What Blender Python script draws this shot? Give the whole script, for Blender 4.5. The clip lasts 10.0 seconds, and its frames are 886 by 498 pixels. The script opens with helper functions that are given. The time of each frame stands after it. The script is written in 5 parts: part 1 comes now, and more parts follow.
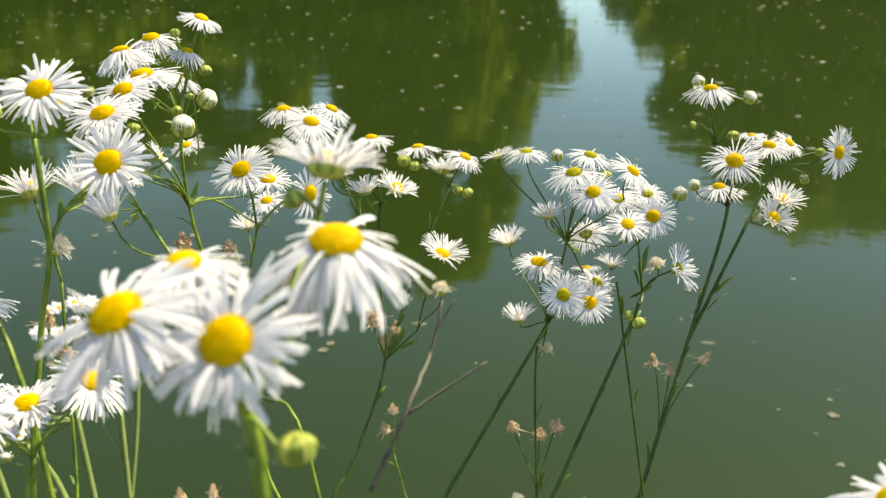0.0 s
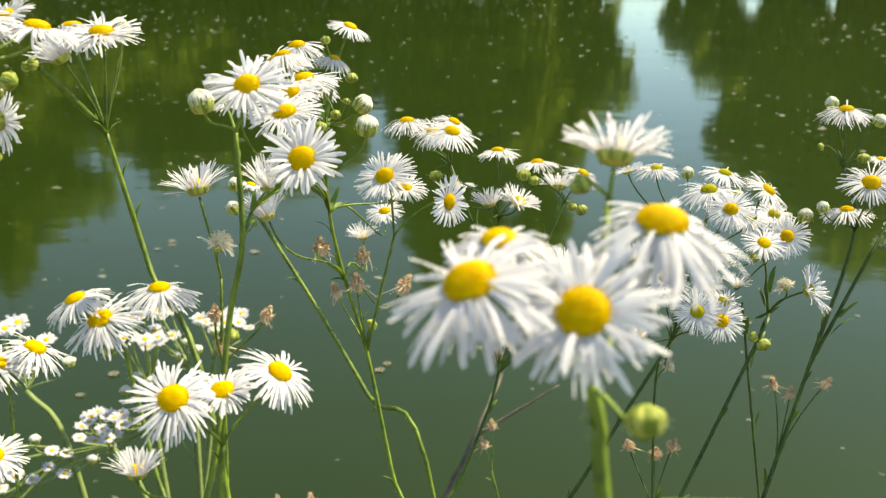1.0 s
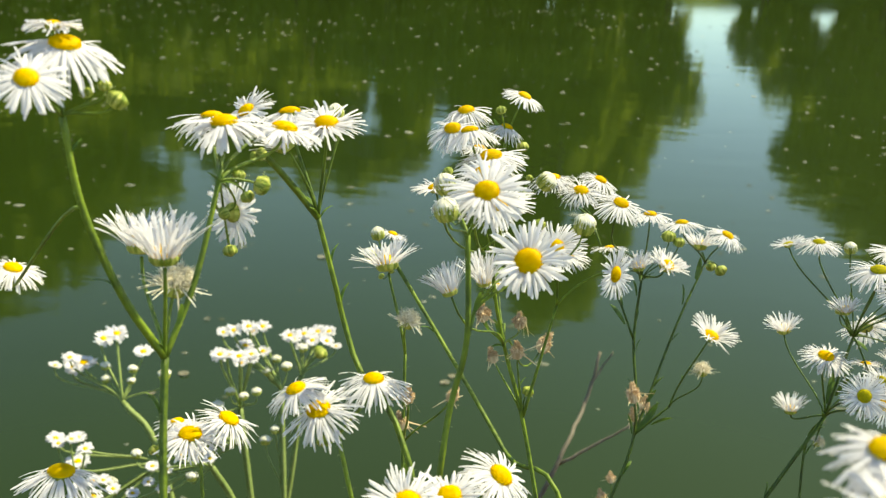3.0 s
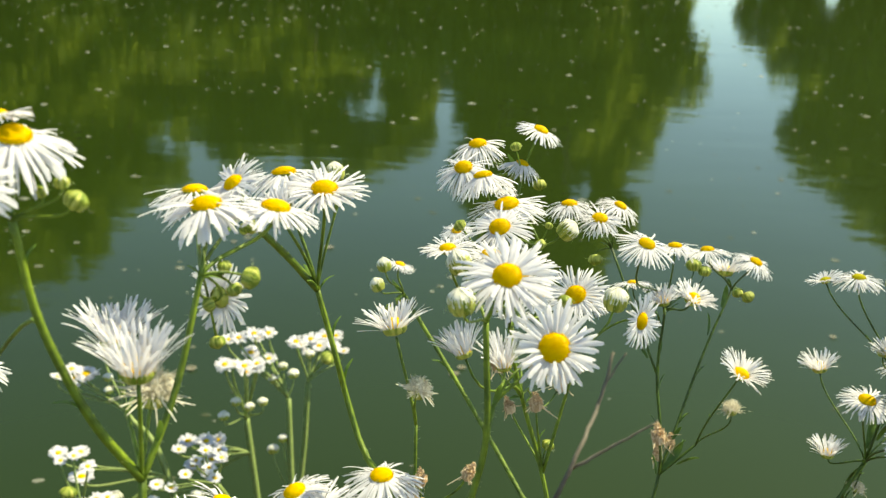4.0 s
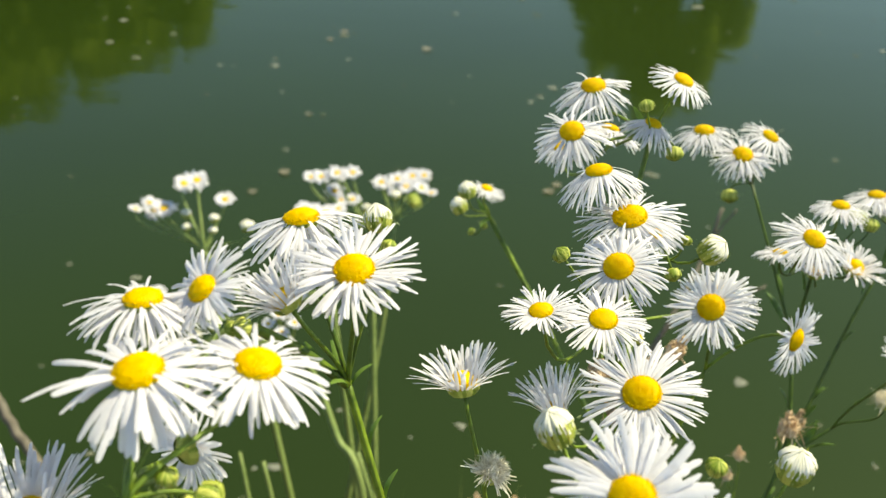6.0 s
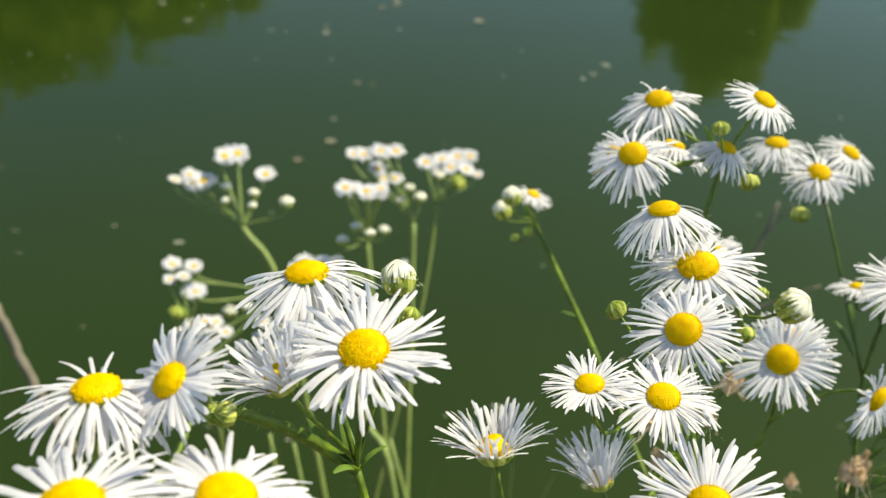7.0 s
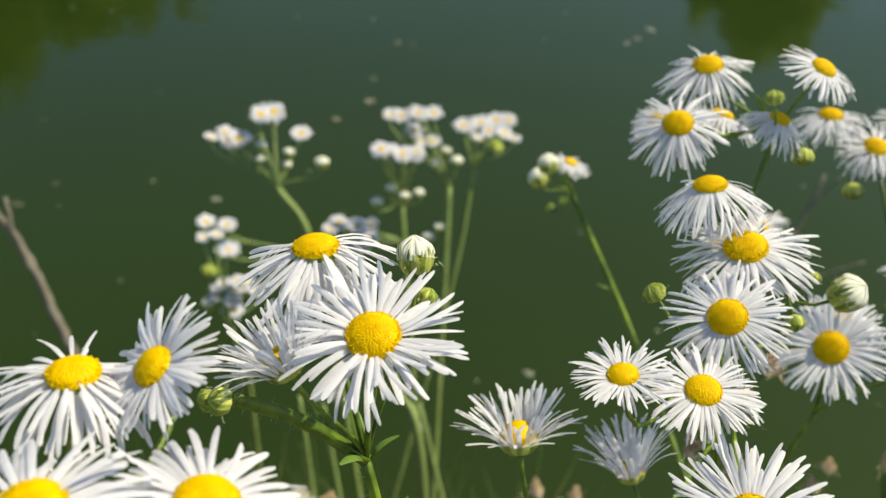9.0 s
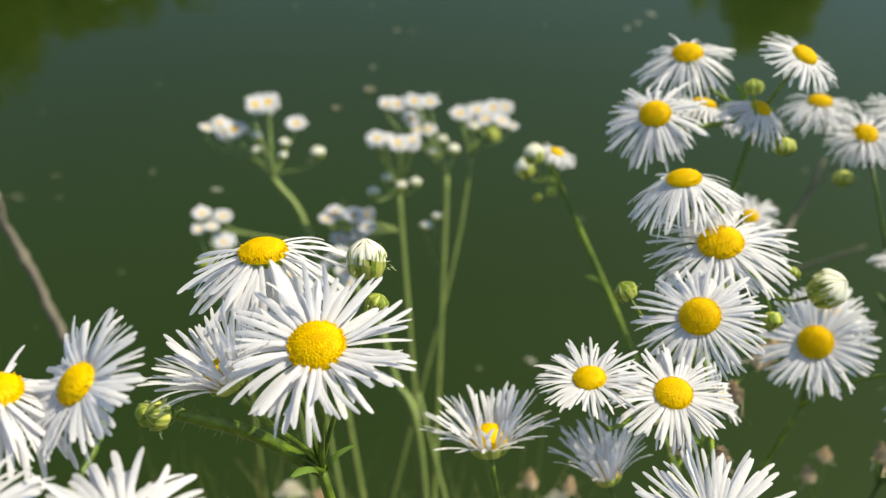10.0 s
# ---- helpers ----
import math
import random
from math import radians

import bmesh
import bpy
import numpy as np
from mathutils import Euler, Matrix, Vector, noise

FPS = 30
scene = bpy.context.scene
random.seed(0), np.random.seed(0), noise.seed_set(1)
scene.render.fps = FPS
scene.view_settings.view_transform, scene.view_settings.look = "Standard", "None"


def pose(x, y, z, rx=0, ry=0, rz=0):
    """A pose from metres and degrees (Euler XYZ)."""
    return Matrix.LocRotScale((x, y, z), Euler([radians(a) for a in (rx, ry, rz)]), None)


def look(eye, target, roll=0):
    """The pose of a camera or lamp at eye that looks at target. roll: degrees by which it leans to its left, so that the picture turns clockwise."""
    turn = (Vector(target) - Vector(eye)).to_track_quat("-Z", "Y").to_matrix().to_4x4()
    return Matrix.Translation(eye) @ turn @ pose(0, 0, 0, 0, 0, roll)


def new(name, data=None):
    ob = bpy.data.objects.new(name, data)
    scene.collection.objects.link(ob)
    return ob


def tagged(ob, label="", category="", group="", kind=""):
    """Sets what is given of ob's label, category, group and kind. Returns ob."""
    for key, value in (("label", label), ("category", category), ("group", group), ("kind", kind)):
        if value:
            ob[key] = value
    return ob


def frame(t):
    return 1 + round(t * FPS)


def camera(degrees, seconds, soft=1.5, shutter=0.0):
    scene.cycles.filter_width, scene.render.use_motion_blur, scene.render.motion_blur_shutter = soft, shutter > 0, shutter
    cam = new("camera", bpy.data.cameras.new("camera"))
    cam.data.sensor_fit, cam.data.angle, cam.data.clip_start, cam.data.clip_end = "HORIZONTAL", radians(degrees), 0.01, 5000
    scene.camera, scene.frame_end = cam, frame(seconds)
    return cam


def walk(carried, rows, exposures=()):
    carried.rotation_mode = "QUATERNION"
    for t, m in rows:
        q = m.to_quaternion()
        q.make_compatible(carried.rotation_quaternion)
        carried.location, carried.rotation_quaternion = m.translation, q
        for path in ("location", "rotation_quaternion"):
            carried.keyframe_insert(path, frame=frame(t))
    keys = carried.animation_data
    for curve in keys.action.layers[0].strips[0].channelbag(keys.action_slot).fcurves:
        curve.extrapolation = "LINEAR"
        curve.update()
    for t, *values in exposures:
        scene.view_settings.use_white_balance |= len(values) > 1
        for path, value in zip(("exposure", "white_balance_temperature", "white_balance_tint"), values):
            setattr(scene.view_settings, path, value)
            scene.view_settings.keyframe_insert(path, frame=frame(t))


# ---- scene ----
cam = camera(48.0, 10.0, soft=1.3)
cam.data.dof.use_dof = True
cam.data.dof.focus_object = new("focus_mark")      # the lens holds its focus on this spot of the air
cam.data.dof.focus_object.location = (0.015, 0.3254, 1.15)
cam.data.dof.aperture_fstop = 43.0
ROWS = [
    (0, -0.0000, -0.0000, 1.1200, 71.60, 0.00, 0.00),
    (0.5, -0.0098, 0.0112, 1.1150, 72.13, -0.46, 2.83),
    (1, -0.0291, -0.0037, 1.1155, 73.00, -0.92, 3.28),
    (1.5, -0.0401, 0.0017, 1.1180, 72.85, -1.78, 5.18),
    (2, -0.0510, 0.0051, 1.1199, 72.50, -2.11, 5.94),
    (2.5, -0.0559, 0.0014, 1.1267, 72.88, -2.19, 7.24),
    (3, -0.0665, -0.0004, 1.1346, 73.24, -2.21, 7.09),
    (3.2, -0.0695, 0.0052, 1.1386, 73.24, -2.09, 7.26),
    (4.3, -0.0739, 0.0370, 1.1508, 71.33, -1.22, 7.19),
    (4.5, -0.0786, 0.0431, 1.1554, 70.47, -1.63, 7.47),
    (5, -0.0836, 0.0615, 1.1638, 67.55, -1.97, 8.66),
    (5.2, -0.0854, 0.0746, 1.1648, 66.07, -2.00, 9.31),
    (6.3, -0.0836, 0.1218, 1.1637, 59.39, -1.73, 14.92),
    (6.5, -0.0867, 0.1252, 1.1645, 59.29, -1.90, 15.66),
    (7, -0.0894, 0.1418, 1.1617, 58.54, -2.55, 16.84),
    (7.5, -0.0859, 0.1524, 1.1587, 57.60, -2.86, 18.27),
    (8, -0.0876, 0.1549, 1.1574, 56.96, -2.67, 19.06),
    (8.5, -0.0901, 0.1542, 1.1541, 56.85, -2.76, 19.15),
    (9, -0.0906, 0.1521, 1.1572, 56.28, -2.72, 19.47),
    (9.5, -0.0943, 0.1641, 1.1515, 55.93, -3.35, 19.76),
    (10, -0.0869, 0.1583, 1.1564, 55.55, -2.06, 19.28),
]
walk(cam, [(t, pose(x, y, z, rx, ry, rz)) for t, x, y, z, rx, ry, rz in ROWS],
     [(0.0, 1.1, 8650, 3), (1.0, 1.09, 8850, 2), (2.5, 1.01, 9000, -3), (5.0, 1.02, 8950, -4), (6.5, 0.82, 8100, 1), (7.5, 0.79, 8050, 1), (8.0, 0.53, 7900, 1), (8.5, 0.23, 7750, 4), (9.0, 0.53, 7800, 3), (10.0, 0.59, 7850, 3)])

# ---- sky, sun, exposure ----
SUN_ELEV, SUN_AZIM = 57.0, 60.0          # azimuth from +y towards +x
world = bpy.data.worlds.new("world")
scene.world = world
world.use_nodes = True
wn = world.node_tree
sky = wn.nodes.new("ShaderNodeTexSky")
sky.sky_type = "NISHITA"
sky.sun_disc = False
sky.sun_elevation = radians(SUN_ELEV)
sky.sun_rotation = radians(SUN_AZIM)
sky.air_density, sky.dust_density, sky.ozone_density = 0.5, 0.15, 2.0
wn.links.new(sky.outputs[0], wn.nodes["Background"].inputs[0])
wn.nodes["Background"].inputs[1].default_value = 0.2
sun = new("sun", bpy.data.lights.new("sun", "SUN"))
sun.data.energy = 4.3
sun.data.angle = radians(0.6)
sun.data.color = (1.0, 0.95, 0.86)
sun_from = Vector((math.sin(radians(SUN_AZIM)) * math.cos(radians(SUN_ELEV)), math.cos(radians(SUN_AZIM)) * math.cos(radians(SUN_ELEV)), math.sin(radians(SUN_ELEV))))
sun.matrix_world = look(sun_from * 40, (0, 0, 0))

rng = random.Random(7)


# ---- materials ----
def material(name, colours, rough=0.6, scale=200.0, bump=0.2, bump_scale=400.0, translucent=0.0, spec=0.4, island=0.0, coarse=40.0):
    """Two-scale mottled surface; colours: dark and light ends; translucent lets light through thin blades."""
    m = bpy.data.materials.new(name)
    m.use_nodes = True
    nt = m.node_tree
    b = nt.nodes["Principled BSDF"]
    out = nt.nodes["Material Output"]
    tc = nt.nodes.new("ShaderNodeTexCoord")
    n1 = nt.nodes.new("ShaderNodeTexNoise")
    n1.inputs["Scale"].default_value = scale
    n1.inputs["Detail"].default_value = 4
    n2 = nt.nodes.new("ShaderNodeTexNoise")
    n2.inputs["Scale"].default_value = coarse
    n2.inputs["Detail"].default_value = 3
    mix = nt.nodes.new("ShaderNodeMath")
    mix.operation = "MULTIPLY_ADD"
    mix.inputs[1].default_value = 0.5
    half = nt.nodes.new("ShaderNodeMath")
    half.operation = "MULTIPLY"
    half.inputs[1].default_value = 0.5
    ramp = nt.nodes.new("ShaderNodeValToRGB")
    ramp.color_ramp.elements[0].position, ramp.color_ramp.elements[1].position = 0.32, 0.68
    ramp.color_ramp.elements[0].color = (*colours[0], 1)
    ramp.color_ramp.elements[1].color = (*colours[1], 1)
    for n in (n1, n2):
        nt.links.new(tc.outputs["Object"], n.inputs["Vector"])
    nt.links.new(n2.outputs["Fac"], half.inputs[0])
    nt.links.new(n1.outputs["Fac"], mix.inputs[0])
    nt.links.new(half.outputs[0], mix.inputs[2])
    last = mix.outputs[0]
    if island:
        geo = nt.nodes.new("ShaderNodeNewGeometry")
        vary = nt.nodes.new("ShaderNodeMath")
        vary.operation = "MULTIPLY_ADD"
        vary.inputs[1].default_value = island
        sub = nt.nodes.new("ShaderNodeMath")
        sub.operation = "SUBTRACT"
        sub.inputs[1].default_value = island / 2
        nt.links.new(geo.outputs["Random Per Island"], vary.inputs[0])
        nt.links.new(last, vary.inputs[2])
        nt.links.new(vary.outputs[0], sub.inputs[0])
        last = sub.outputs[0]
    nt.links.new(last, ramp.inputs["Fac"])
    nt.links.new(ramp.outputs["Color"], b.inputs["Base Color"])
    b.inputs["Roughness"].default_value = rough
    b.inputs["Specular IOR Level"].default_value = spec
    if bump:
        n3 = nt.nodes.new("ShaderNodeTexNoise")
        n3.inputs["Scale"].default_value = bump_scale
        n3.inputs["Detail"].default_value = 3
        bp = nt.nodes.new("ShaderNodeBump")
        bp.inputs["Strength"].default_value = bump
        bp.inputs["Distance"].default_value = 0.3 / bump_scale
        nt.links.new(tc.outputs["Object"], n3.inputs["Vector"])
        nt.links.new(n3.outputs["Fac"], bp.inputs["Height"])
        nt.links.new(bp.outputs["Normal"], b.inputs["Normal"])
    if translucent:
        tr = nt.nodes.new("ShaderNodeBsdfTranslucent")
        nt.links.new(ramp.outputs["Color"], tr.inputs["Color"])
        mx = nt.nodes.new("ShaderNodeMixShader")
        mx.inputs[0].default_value = translucent
        nt.links.new(b.outputs[0], mx.inputs[1])
        nt.links.new(tr.outputs[0], mx.inputs[2])
        nt.links.new(mx.outputs[0], out.inputs["Surface"])
    return m


PETAL = material("petal_white", ((0.68, 0.68, 0.71), (0.83, 0.83, 0.86)), 0.55, 420, 0.35, 1300, 0.47, 0.3, 0.25)
DISC = material("disc_yellow", ((0.76, 0.48, 0.003), (0.92, 0.65, 0.008)), 0.6, 900, 0.1, 2500, 0.3, 0.2, 0.14)
YOUNG_DISC = material("disc_greenish", ((0.4, 0.38, 0.008), (0.66, 0.55, 0.012)), 0.6, 900, 0.1, 2500, 0.25, 0.2, 0.3)
STEM = material("stem_green", ((0.024, 0.058, 0.004), (0.2, 0.29, 0.022)), 0.5, 420, 0.6, 1500, 0.0, 0.4, 0.0, 70)
HAIR = material("stem_hair", ((0.3, 0.36, 0.16), (0.5, 0.55, 0.32)), 0.6, 300, 0.0, 900, 0.4, 0.3)
DARKSTEM = material("dark_stem", ((0.014, 0.036, 0.004), (0.085, 0.15, 0.014)), 0.5, 260, 0.4, 1500, 0.05, 0.4, 0.0, 30)
LEAF = material("leaf_green", ((0.07, 0.14, 0.02), (0.15, 0.25, 0.04)), 0.5, 300, 0.4, 900, 0.3, 0.4, 0.3)
DARKLEAF = material("dark_leaf", ((0.03, 0.075, 0.01), (0.1, 0.18, 0.025)), 0.5, 300, 0.4, 900, 0.2, 0.4, 0.3)
PALESTEM = material("pale_stem", ((0.14, 0.21, 0.05), (0.26, 0.33, 0.1)), 0.55, 260, 0.4, 1500, 0.1, 0.4, 0.0, 30)
BRACT = material("bract_green", ((0.16, 0.23, 0.02), (0.52, 0.53, 0.12)), 0.55, 500, 0.5, 1500, 0.1, 0.35, 0.6)
BUDWHITE = material("bud_white", ((0.66, 0.66, 0.5), (0.84, 0.83, 0.74)), 0.55, 400, 0.3, 1200, 0.2, 0.3, 0.3)
DRY = material("dried_head", ((0.5, 0.34, 0.19), (0.82, 0.66, 0.45)), 0.8, 400, 0.5, 1200, 0.25, 0.2, 0.5)
FLUFF = material("withered_fluff", ((0.62, 0.56, 0.4), (0.86, 0.82, 0.7)), 0.8, 400, 0.2, 1200, 0.3, 0.2, 0.5)
TWIG = material("twig_bark", ((0.1, 0.088, 0.065), (0.2, 0.18, 0.135)), 0.85, 120, 0.8, 260, 0, 0.2)
SOIL = material("bank_soil", ((0.07, 0.05, 0.03), (0.16, 0.12, 0.075)), 0.95, 30, 0.9, 60, 0, 0.2, 0, 4)
MEADOW = material("meadow", ((0.06, 0.1, 0.012), (0.13, 0.18, 0.03)), 0.9, 3, 0.8, 8, 0, 0.2, 0, 0.4)
GRASS = material("bank_grass", ((0.06, 0.11, 0.02), (0.24, 0.24, 0.08)), 0.6, 60, 0.2, 300, 0.3, 0.3, 0.9)
CROWN = material("tree_leaves", ((0.2, 0.27, 0.035), (0.31, 0.38, 0.06)), 0.55, 2.0, 0.0, 3, 0.62, 0.3, 0.3, 0.5)
BARK = material("tree_bark", ((0.08, 0.06, 0.045), (0.2, 0.16, 0.12)), 0.9, 12, 0.8, 20, 0, 0.2, 0, 2)
FOAM = material("floating_fluff", ((0.12, 0.14, 0.08), (0.42, 0.43, 0.35)), 0.8, 60, 0.3, 200, 0.1, 0.3, 0.9)
FALLEN = material("fallen_leaf", ((0.2, 0.18, 0.12), (0.36, 0.33, 0.24)), 0.7, 80, 0.3, 200, 0.1, 0.3, 0.5)

FALLEN.node_tree.nodes["Principled BSDF"].inputs["Alpha"].default_value = 0.48
FOAM.node_tree.nodes["Principled BSDF"].inputs["Alpha"].default_value = 0.4


def water_material():
    """Murky green pond water: a dim scattering body under a smooth, gently rippled surface."""
    m = bpy.data.materials.new("pond_water")
    m.use_nodes = True
    nt = m.node_tree
    nt.nodes.remove(nt.nodes["Principled BSDF"])
    body = nt.nodes.new("ShaderNodeBsdfDiffuse")
    gloss = nt.nodes.new("ShaderNodeBsdfGlossy")
    gloss.inputs["Roughness"].default_value = 0.055
    gloss.inputs["Color"].default_value = (0.97, 1.0, 0.92, 1)
    tc = nt.nodes.new("ShaderNodeTexCoord")
    n0 = nt.nodes.new("ShaderNodeTexNoise")
    n0.inputs["Scale"].default_value = 0.6
    n0.inputs["Detail"].default_value = 3
    ramp = nt.nodes.new("ShaderNodeValToRGB")
    ramp.color_ramp.elements[0].position, ramp.color_ramp.elements[1].position = 0.3, 0.7
    ramp.color_ramp.elements[0].color = (0.0095, 0.0200, 0.0013, 1)
    ramp.color_ramp.elements[1].color = (0.0125, 0.0255, 0.0017, 1)
    nt.links.new(tc.outputs["Object"], n0.inputs["Vector"])
    nt.links.new(n0.outputs["Fac"], ramp.inputs["Fac"])
    nt.links.new(ramp.outputs["Color"], body.inputs["Color"])
    mp = nt.nodes.new("ShaderNodeMapping")
    mp.inputs["Scale"].default_value = (0.6, 1.0, 1.0)
    mp.inputs["Rotation"].default_value = (0, 0, radians(14))
    nt.links.new(tc.outputs["Object"], mp.inputs["Vector"])
    w1 = nt.nodes.new("ShaderNodeTexNoise")
    w1.inputs["Scale"].default_value = 5.0
    w1.inputs["Detail"].default_value = 3
    w1.inputs["Roughness"].default_value = 0.55
    nt.links.new(mp.outputs["Vector"], w1.inputs["Vector"])
    w2 = nt.nodes.new("ShaderNodeTexNoise")
    w2.inputs["Scale"].default_value = 1.3
    w2.inputs["Detail"].default_value = 2
    w2.inputs["Distortion"].default_value = 0.8
    nt.links.new(mp.outputs["Vector"], w2.inputs["Vector"])
    both = nt.nodes.new("ShaderNodeMath")
    both.operation = "MULTIPLY_ADD"
    both.inputs[1].default_value = 4.0
    nt.links.new(w2.outputs["Fac"], both.inputs[0])
    nt.links.new(w1.outputs["Fac"], both.inputs[2])
    bp = nt.nodes.new("ShaderNodeBump")
    bp.inputs["Strength"].default_value = 1.0
    bp.inputs["Distance"].default_value = 0.0009
    nt.links.new(both.outputs[0], bp.inputs["Height"])
    nt.links.new(bp.outputs["Normal"], gloss.inputs["Normal"])
    fres = nt.nodes.new("ShaderNodeFresnel")
    fres.inputs["IOR"].default_value = 1.24
    damping = nt.nodes.new("ShaderNodeMath")       # weakens the mirror at grazing angles to dim the reflected sky: f / (1 + f)
    damping.operation = "MULTIPLY_ADD"
    damping.inputs[1].default_value, damping.inputs[2].default_value = 1.0, 1.0
    dulled = nt.nodes.new("ShaderNodeMath")
    dulled.operation = "DIVIDE"
    nt.links.new(fres.outputs[0], damping.inputs[0])
    nt.links.new(fres.outputs[0], dulled.inputs[0])
    nt.links.new(damping.outputs[0], dulled.inputs[1])
    mix = nt.nodes.new("ShaderNodeMixShader")
    nt.links.new(dulled.outputs[0], mix.inputs[0])
    sunward_lobe = nt.nodes.new("ShaderNodeBsdfGlossy")      # added broad tinted lobe that brightens the water towards the sun
    sunward_lobe.inputs["Roughness"].default_value = 0.55
    sunward_lobe.inputs["Color"].default_value = (0.85, 1.0, 0.6, 1)
    under = nt.nodes.new("ShaderNodeMixShader")
    under.inputs[0].default_value = 0.01
    nt.links.new(body.outputs[0], under.inputs[1])
    nt.links.new(sunward_lobe.outputs[0], under.inputs[2])
    nt.links.new(under.outputs[0], mix.inputs[1])
    nt.links.new(gloss.outputs[0], mix.inputs[2])
    nt.links.new(mix.outputs[0], nt.nodes["Material Output"].inputs["Surface"])
    return m


WATER = water_material()


# ---- mesh helpers ----
def mesh_object(name, verts, faces, mat, parent=None, label="", smooth=True):
    me = bpy.data.meshes.new(name)
    me.from_pydata([tuple(v) for v in verts], [], faces)
    if smooth:
        me.polygons.foreach_set("use_smooth", [True] * len(me.polygons))
    me.materials.append(mat)
    me.update()
    ob = new(name, me)
    if parent:
        ob.parent = parent
    if label:
        tagged(ob, label)
    return ob


def tube(points, r0, r1, sides=8, flute=0.0):
    """Vertices and faces of a tapered tube along points; flute: ridges along a stalk."""
    pts = [Vector(p) for p in points]
    verts, faces = [], []
    side = None
    for i, p in enumerate(pts):
        t = (pts[min(i + 1, len(pts) - 1)] - pts[max(i - 1, 0)]).normalized()
        if side is None:
            side = t.cross(Vector((0.3, 1, 0.2))).normalized()
        side = (side - t * side.dot(t)).normalized()
        other = t.cross(side)
        r = r0 + (r1 - r0) * i / (len(pts) - 1)
        for k in range(sides):
            a = 2 * math.pi * k / sides
            rr = r * (1 + (flute if k % 2 else -flute))
            verts.append(p + side * (rr * math.cos(a)) + other * (rr * math.sin(a)))
    for i in range(len(pts) - 1):
        for k in range(sides):
            k2 = (k + 1) % sides
            faces.append((i * sides + k, i * sides + k2, (i + 1) * sides + k2, (i + 1) * sides + k))
    faces.append(tuple(range(sides - 1, -1, -1)))
    faces.append(tuple((len(pts) - 1) * sides + k for k in range(sides)))
    return verts, faces


def curve_through(points, steps=6):
    """Catmull-Rom points through the given ones."""
    p = [Vector(q) for q in points]
    p = [p[0] * 2 - p[1]] + p + [p[-1] * 2 - p[-2]]
    out = []
    for i in range(1, len(p) - 2):
        for s in range(steps):
            t = s / steps
            out.append(0.5 * (2 * p[i] + (p[i + 1] - p[i - 1]) * t + (2 * p[i - 1] - 5 * p[i] + 4 * p[i + 1] - p[i + 2]) * t * t + (3 * p[i] - p[i - 1] - 3 * p[i + 1] + p[i + 2]) * t ** 3))
    out.append(p[-2])
    return out


def frame_of(n):
    n = Vector(n).normalized()
    return n.to_track_quat("Z", "Y").to_matrix()


# ---- large structure ----
def bank_height(y):
    return min(0.73, max(-0.7, 0.85 * (0.96 - y)))


def ground_height(x, y):
    near = bank_height(y + 0.3 * min(0.8, max(0.0, -x - 0.25)) + 0.03 * math.sin(7 * x) + 0.02 * math.sin(19 * x + 1))
    far = min(0.9, -0.7 + 0.5 * (y - 41.6))
    z = max(near, far)
    if y < 1.2:
        z += 0.012 * math.sin(31 * x + 9 * y) + 0.01 * math.sin(23 * y - 14 * x)
    return z


def build_ground():
    xs = [-1500, -600, -200, -80, -40, -20, -10, -5, -3] + [-2 + 0.1 * i for i in range(41)] + [3, 5, 10, 20, 40, 80, 200, 600, 1500]
    ys = [-1500, -400, -100, -30, -10, -4, -2, -1] + [-0.6 + 0.08 * i for i in range(29)] + [2.5, 5, 10, 18, 25, 35, 41.6, 42.2, 43, 44, 45, 48, 56, 90, 200, 600, 1500]
    verts = [(x, y, ground_height(x, y)) for y in ys for x in xs]
    w = len(xs)
    faces = [(j * w + i, j * w + i + 1, (j + 1) * w + i + 1, (j + 1) * w + i) for j in range(len(ys) - 1) for i in range(w - 1)]
    ob = mesh_object("ground", verts, faces, SOIL)
    ob.data.materials.append(MEADOW)
    for q in ob.data.polygons:
        if q.center.y > 41 or q.center.y < -3:
            q.material_index = 1
    tagged(ob, "bare brown earth of the pond bank", "ground", kind="structure")


def build_water():
    xs = [-400, -60, -20, -6, 6, 20, 60, 400]
    ys = [0.3, 0.7, 1.5, 4, 10, 20, 32, 45]
    verts = [(x, y, 0.0) for y in ys for x in xs]
    w = len(xs)
    faces = [(j * w + i, j * w + i + 1, (j + 1) * w + i + 1, (j + 1) * w + i) for j in range(len(ys) - 1) for i in range(w - 1)]
    ob = mesh_object("water", verts, faces, WATER)
    tagged(ob, "still murky green pond water reflecting trees", "water", kind="structure")


build_ground()
build_water()


